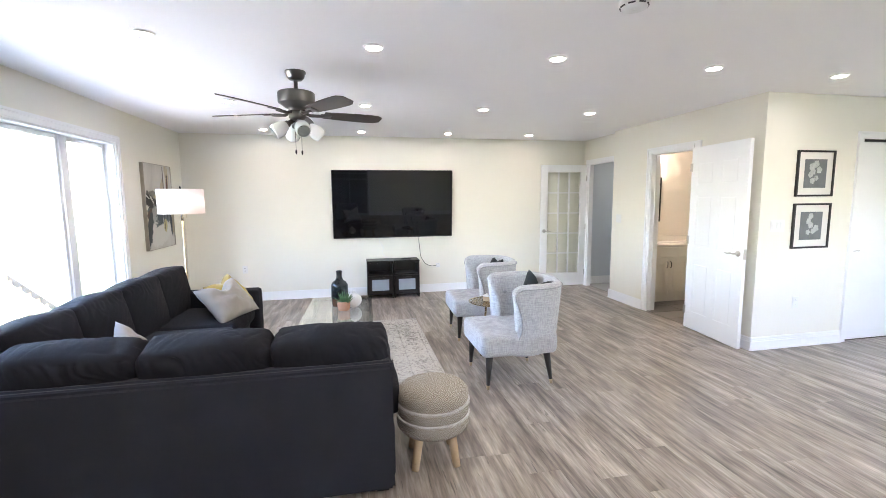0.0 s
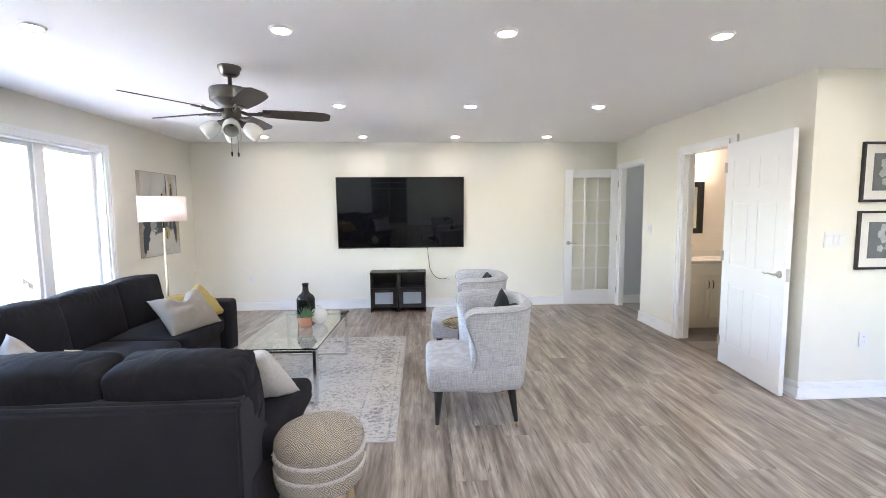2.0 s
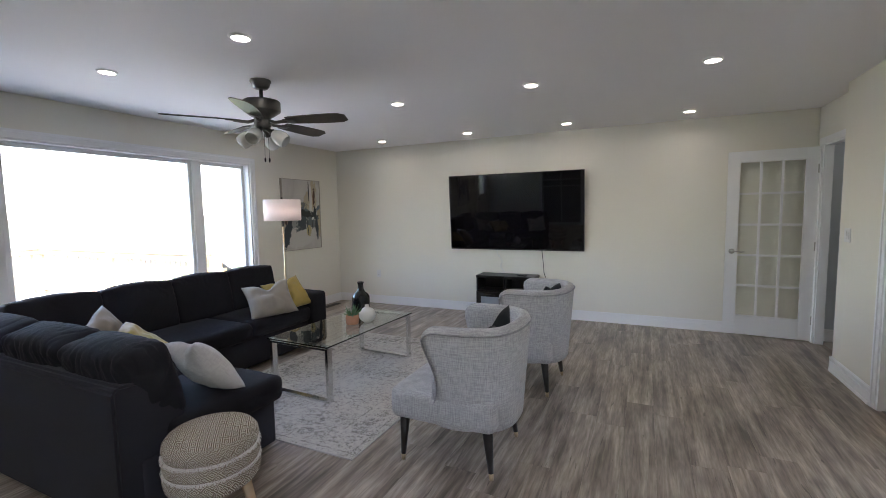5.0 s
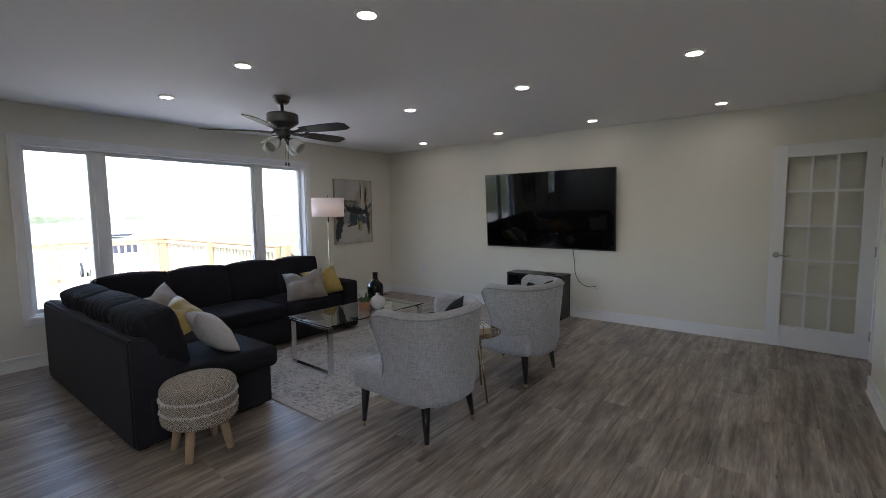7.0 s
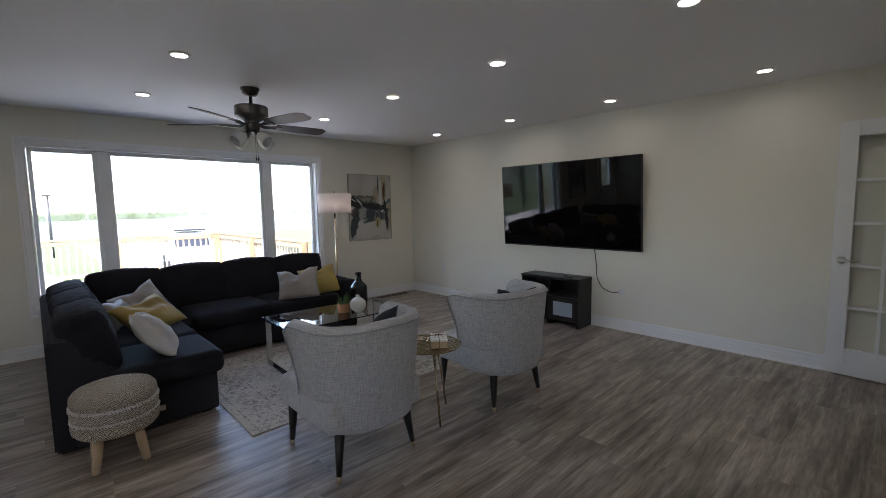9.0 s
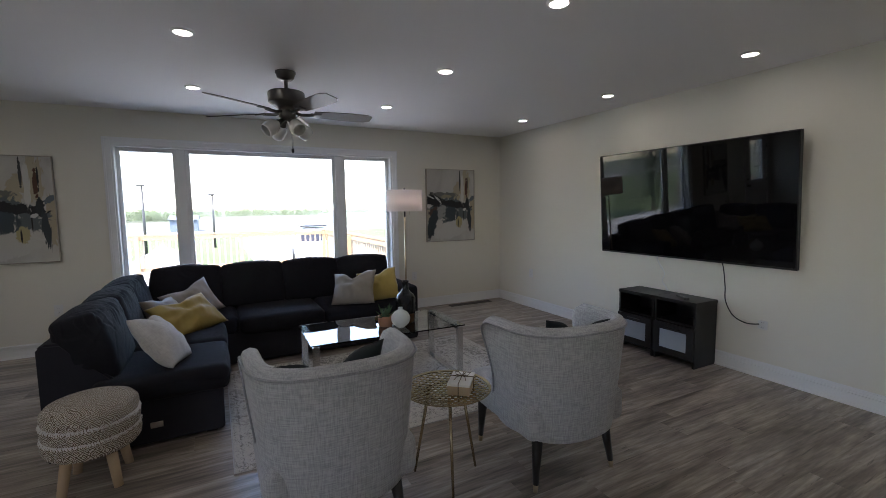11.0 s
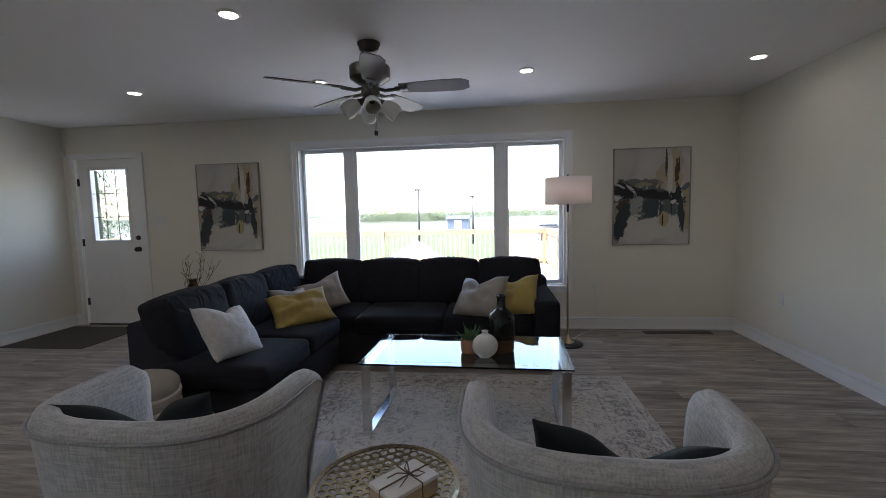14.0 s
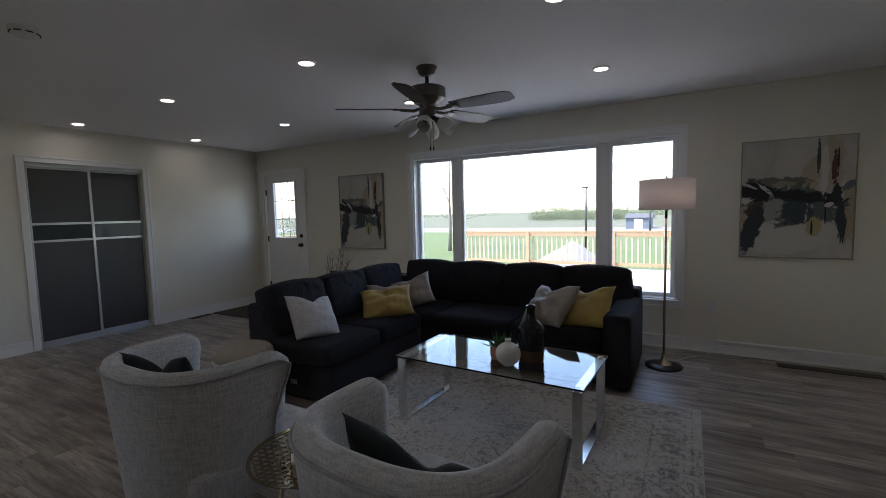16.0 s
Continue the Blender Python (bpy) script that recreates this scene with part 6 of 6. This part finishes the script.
def deck():
    d = thing("deck", (0, 0, 0), "large weathered wooden deck outside the window", "deck")
    x0, x1, y0, y1, z = -9.3, XW - 0.22, -0.72, 6.2, -0.14
    part("joists", bx(x0 + 0.1, x1, y0, y1, GZ, z - 0.03), CEDAR, d)
    n = 48
    w = (x1 - x0) / n
    for k in range(n):
        part("deck_board", bx(x0 + k * w, x0 + (k + 1) * w - 0.006, y0, y1, z - 0.028, z, bevel=0.002), DECK, d)
    part("porch_joists", bx(-7.4, x1, -5.05, y0 - 0.01, GZ, z - 0.03), CEDAR, d)
    for k in range(34):
        part("deck_board", bx(-7.4 + k * 0.148, -7.4 + (k + 1) * 0.148 - 0.006, -5.05, y0 - 0.01, z - 0.028, z, bevel=0.002), DECK, d)


deck()


def railing(a, b, posts):
    r = thing("deck_railing", (0, 0, 0), "new cedar deck railing with slim upright balusters", "railing", "deck railings")
    A, B = Vector((*a, -0.14)), Vector((*b, -0.14))
    d = B - A
    L = d.length
    ang = math.degrees(math.atan2(d.y, d.x))
    m = pose(A.x, A.y, A.z, 0, 0, ang)
    part("top_rail", bx(-0.05, L + 0.05, -0.07, 0.07, 0.93, 0.968, bevel=0.004, m=m), CEDAR, r)
    part("rail", bx(0, L, 0.0205, 0.058, 0.83, 0.92, m=m), CEDAR, r)
    part("rail", bx(0, L, 0.0205, 0.058, 0.08, 0.16, m=m), CEDAR, r)
    for k in range(posts + 1):
        x = L * k / posts
        part("post", bx(x - 0.045, x + 0.045, 0.06, 0.148, -0.6, 0.929, m=m), CEDAR, r)
    n = int(L / 0.135)
    first_b = None
    for k in range(n):
        if first_b is None:
            first_b = part("baluster", bx(-0.019, 0.019, -0.018, 0.020, 0.06, 0.925), BALU, r)
            first_b.matrix_local = m @ pose(0.07, 0, 0)
        else:
            o = first_b.copy()
            scene.collection.objects.link(o)
            o.matrix_local = m @ pose(0.07 + k * 0.135, 0, 0)


railing((-9.2, 6.1), (-9.2, -0.66), 3)
railing((-7.4, -5.0), (-2.6, -5.0), 3)
railing((-3.92, 6.1), (-9.2, 6.1), 2)


def stair_rail():
    s = thing("stair_railing", (-3.75, 6.1, -0.14), "sloping wooden stair railing leading off the deck", "railing")
    part("post", bx(-0.05, 0.05, -0.05, 0.05, -1.1, 0.98, bevel=0.004), CEDAR, s)
    part("post", bx(-0.05, 0.05, 1.65, 1.75, -1.2, -0.25, bevel=0.004), CEDAR, s)
    sl = Vector((0, 1.7, -1.24))
    for h in (0.86, 0.2):
        p0 = Vector((0, 0, h))
        part("rail", tube([p0, p0 + sl], 0.045, seg=4), BARK, s, "weathered darker rail")
    for k in range(1, 12):
        p0 = Vector((0, 0, 0.2)) + sl * (k / 12)
        part("baluster", tube([p0, p0 + Vector((0, 0, 0.66))], 0.026, seg=4), CEDAR, s)
    for k in range(5):
        part("step", bx(-1.2, 0.0, 0.11 + 0.27 * k, 0.37 + 0.27 * k, -0.20 - 0.18 * k, -0.16 - 0.18 * k), DECK, s)


stair_rail()


def gravel_pile():
    bm = bmesh.new()
    bmesh.ops.create_icosphere(bm, subdivisions=5, radius=1.0)
    for v in bm.verts:
        r = math.hypot(v.co.x, v.co.y)
        nz = noise.noise(v.co * 3) * 0.10 + noise.noise(v.co * 9) * 0.05
        v.co = Vector((v.co.x * (2.2 + nz), v.co.y * (2.2 + nz), max(0, (1 - r) * 1.45 + nz * 0.6) if v.co.z > 0 else -0.05))
    ob = link("gravel_pile", bm, GRAVEL, None, "", True)
    ob.location = (-14.6, 1.55, GZ + 0.03)
    tagged(ob, "heap of pale crushed gravel on the lawn", "gravel", kind="stuff")


gravel_pile()


def yard_lamp(x, y, h):
    p = thing("yard_lamp", (x, y, GZ), "dark slender yard lamp post with a flat head", "street lamp", "yard lamp posts")
    part("pole", tube([(0, 0, 0), (0, 0, h)], 0.09, seg=10, taper=0.55), POLEM, p, "", True)
    part("head", bx(-0.12, 0.12, -0.26, 0.16, h, h + 0.12, bevel=0.03), POLEM, p)


yard_lamp(-27, -0.4, 4.05)
yard_lamp(-31, 3.15, 3.65)


def car(at, turn, paint, label, wagon=True, name="parked_car"):
    c = thing(name, at, label, "car", turn=turn)
    L, W = 4.6, 1.8
    prof = [(-2.3, 0.35), (-2.28, 0.75), (-2.2, 0.95), (-1.95, 1.05), (-1.6, 1.70), (-0.2, 1.74), (0.6, 1.62), (1.1, 1.08), (2.1, 0.92), (2.28, 0.7), (2.3, 0.35)]
    bm = bmesh.new()
    rows = []
    for y, k in ((-W / 2, 0), (W / 2, 1)):
        rows.append([bm.verts.new((x, y * (0.82 if z > 1.2 else 1.0), z)) for x, z in prof])
    bm.faces.new(rows[0]), bm.faces.new(rows[1][::-1])
    for i in range(len(prof)):
        j = (i + 1) % len(prof)
        bm.faces.new((rows[0][j], rows[0][i], rows[1][i], rows[1][j]))
    bmesh.ops.bevel(bm, geom=bm.edges[:], offset=0.05, segments=2, affect="EDGES")
    part("body", bm, paint, c, "", True)
    for s in (-1, 1):
        part("side_window", bx(-1.45, 0.55, s * 0.80 - 0.03, s * 0.80 + 0.03, 1.12, 1.58, bevel=0.02), CARK, c, "dark glass")
        for x in (-1.45, 1.45):
            wm = pose(x, s * 0.84, 0.34, 90, 0, 0)
            tyre = part("wheel", revolve([(0.2, -0.11), (0.31, -0.11), (0.34, -0.07), (0.34, 0.07), (0.31, 0.11), (0.2, 0.11)], 24, m=wm), RUBBER, c, "", True)
            part("rim", revolve([(0.0, -0.09), (0.2, -0.10), (0.2, 0.10), (0.0, 0.09)], 20, m=wm), ALU, tyre, "", True)
    part("rear_window", bx(-0.03, 0.03, -0.62, 0.62, -0.22, 0.22, bevel=0.01, m=pose(-1.80, 0, 1.37, 0, 27, 0)), CARK, c, "dark glass")
    part("windscreen", bx(-0.03, 0.03, -0.64, 0.64, -0.27, 0.27, bevel=0.01, m=pose(0.87, 0, 1.34, 0, -43, 0)), CARK, c, "dark glass")
    for y in (-0.72, 0.72):
        part("tail_light", bx(-2.30, -2.22, y - 0.1, y + 0.1, 0.78, 0.96, bevel=0.02), AMBERC, c)
        part("headlight", bx(2.16, 2.28, y - 0.14, y + 0.14, 0.68, 0.82, bevel=0.03), OPAL, c)
    part("roof_box", bx(-1.3, 0.4, -0.6, 0.6, 1.78, 1.86, bevel=0.03), CARK, c, "black roof rack")
    part("licence_plate", bx(-2.325, -2.30, -0.2, 0.2, 0.62, 0.74), WHITEP, c)


car((-18.1, 7.42, GZ + 0.035), -7, CARW, "white estate car with a black roof rack parked on the drive")


def far_shed():
    s = thing("farm_shed", (-62, -0.3, GZ), "small blue-grey shed across the field", "shed")
    part("wall", bx(-2.0, 2.0, -1.5, 1.5, 0, 1.5), SIDING, s)
    rb = bmesh.new()
    prof = [(-2.3, 1.48), (0, 2.0), (2.3, 1.48)]
    A = [rb.verts.new((x, -1.7, z)) for x, z in prof]
    B = [rb.verts.new((x, 1.7, z)) for x, z in prof]
    rb.faces.new(A), rb.faces.new(B[::-1])
    for i in range(3):
        rb.faces.new((A[(i + 1) % 3], A[i], B[i], B[(i + 1) % 3]))
    part("roof", rb, SHINGLE, s)
    part("door", bx(1.98, 2.04, -0.5, 0.5, 0, 1.3), CARW, s, "white shed door")


far_shed()


def far_woods():
    """A long irregular belt of distant trees: many small clumps."""
    rng = random.Random(21)
    bm = bmesh.new()
    spans = [(-260, -220, 240, 4.6, 520), (-120, -34, -2, 3.9, 260), (-180, -10, 40, 5.0, 160)]
    for x, ya, yb, h, cnt in spans:
        for k in range(cnt):
            y = rng.uniform(ya, yb)
            s = rng.uniform(0.4, 1.0) * h * (0.6 + 0.4 * math.sin(y * 0.07) ** 2)
            for q in range(64):
                hq = rng.random()
                w = s * 0.34 * (1 - 0.6 * hq)
                o = Vector((x + rng.uniform(-4, 4), y + rng.uniform(-w, w), GZ + s * (0.08 + 0.92 * hq)))
                u = Vector((0, rng.uniform(-1, 1), rng.uniform(-0.6, 1))).normalized() * s * rng.uniform(0.025, 0.06)
                e = Vector((rng.uniform(-0.3, 0.3), -u.z, u.y)) * rng.uniform(0.4, 0.9)
                bm.faces.new([bm.verts.new(o - u), bm.verts.new(o + e * 0.6), bm.verts.new(o + u), bm.verts.new(o - e)])
    ob = link("far_trees", bm, BUSH)
    tagged(ob, "pale green belt of distant spring trees", "trees", kind="stuff")


far_woods()


def bare_tree(x, y, h):
    t = thing("bare_tree", (x, y, GZ), "bare spreading tree with thin twigs on the lawn", "tree")
    rng = random.Random(9)
    tb, wb_ = bmesh.new(), bmesh.new()
    tube([(0, 0, 0), (0.05, 0.1, h * 0.2), (0.0, 0.05, h * 0.42), (0.1, 0.2, h * 0.7), (0.05, 0.1, h)], 0.13, tb, 9, 0.15)
    part("trunk", tb, BARK, t, "", True)

    def grow(p, d, L, r, depth):
        pts = [p]
        for i in range(3):
            d = (d + Vector((rng.uniform(-0.25, 0.25), rng.uniform(-0.25, 0.25), rng.uniform(-0.1, 0.2)))).normalized()
            pts.append(pts[-1] + d * L / 3)
        tube(pts, r, wb_, 5 if depth < 2 else 4, 0.45, False)
        if depth < 3:
            for k in range(4 if depth else 5):
                q = pts[rng.randint(1, 3)]
                e = (d + Vector((rng.uniform(-0.9, 0.9), rng.uniform(-0.9, 0.9), rng.uniform(-0.35, 0.6)))).normalized()
                grow(q, e, L * rng.uniform(0.45, 0.7), r * 0.5, depth + 1)

    for k in range(20):
        z = h * rng.uniform(0.22, 0.92)
        a = rng.uniform(0, 6.283)
        grow(Vector((0.03, 0.08, z)), Vector((math.cos(a), math.sin(a), rng.uniform(0.2, 0.8))).normalized(), h * 0.24, 0.028, 0)
    part("limbs", wb_, BARK, t)


bare_tree(-24.0, -9.0, 8.5)


def spruce(x, y, h):
    t = thing("spruce_tree", (x, y, GZ), "green spruce tree with drooping boughs by the entry", "tree")
    rng = random.Random(14)
    part("trunk", tube([(0, 0, 0), (0, 0, h)], 0.10, seg=8, taper=0.1), BARK, t)
    bm = bmesh.new()
    for k in range(230):
        s = k / 230
        z = h * (0.08 + 0.9 * s)
        R = 2.1 * (1 - s) ** 0.8 + 0.15
        a = k * 2.4 + rng.uniform(-0.3, 0.3)
        L = R * rng.uniform(0.7, 1.05)
        for j in range(9):
            q = (j + 1) / 9
            c = Vector((math.cos(a) * L * q, math.sin(a) * L * q, z - 0.22 * L * q * q))
            for w in range(13):
                o = c + Vector((rng.uniform(-0.13, 0.13), rng.uniform(-0.13, 0.13), rng.uniform(-0.09, 0.05)))
                u = Vector((rng.uniform(-1, 1), rng.uniform(-1, 1), rng.uniform(-0.6, 0.3))).normalized()
                e = u.cross(Vector((0, 0, 1))).normalized() * 0.014
                p = [bm.verts.new(o), bm.verts.new(o + u * 0.08 + e), bm.verts.new(o + u * 0.19), bm.verts.new(o + u * 0.08 - e)]
                bm.faces.new(p)
    part("crown", bm, NEEDLE, t)


spruce(-13.0, -10.9, 8.5)


# ---- floor boards, last ----
def floor_boards():
    rng = random.Random(33)
    W, L = 0.18, 1.22
    meshes = {}
    rest = bmesh.new()
    k = 0
    x = XW
    col = 0
    while x < XFAR - 1e-3:
        x1 = min(x + W, XFAR)
        y = YS - rng.uniform(0.1, L)
        ymax = YN if x < XE + 0.10 else YP + 0.02
        while y < ymax - 1e-3:
            a, b = max(y, YS - 0.10), min(y + L, ymax)
            y += L
            if b - a < 0.02:
                continue
            if x1 <= XE + 0.1 and k < 300:
                key = (round(x1 - x, 3), round(b - a, 3))
                if key not in meshes:
                    bm = bx(0.0003, x1 - x - 0.0003, 0.0003, b - a - 0.0003, -0.006, 0.0, bevel=0.0008)
                    me = bpy.data.meshes.new("plank")
                    bm.normal_update(), bm.to_mesh(me), bm.free()
                    me.materials.append(PLANK)
                    meshes[key] = me
                o = new("plank", meshes[key])
                o.location = (x, a, 0.0)
                o.parent = floor_ob
                k += 1
            else:
                box(rest, x + 0.0003, x1 - 0.0003, a + 0.0003, b - 0.0003, -0.006, 0.0)
        x = x1
        col += 1
    ob = link("floor_boards", rest, PLANK, floor_ob)
    ob["kind"] = "stuff"


floor_boards()
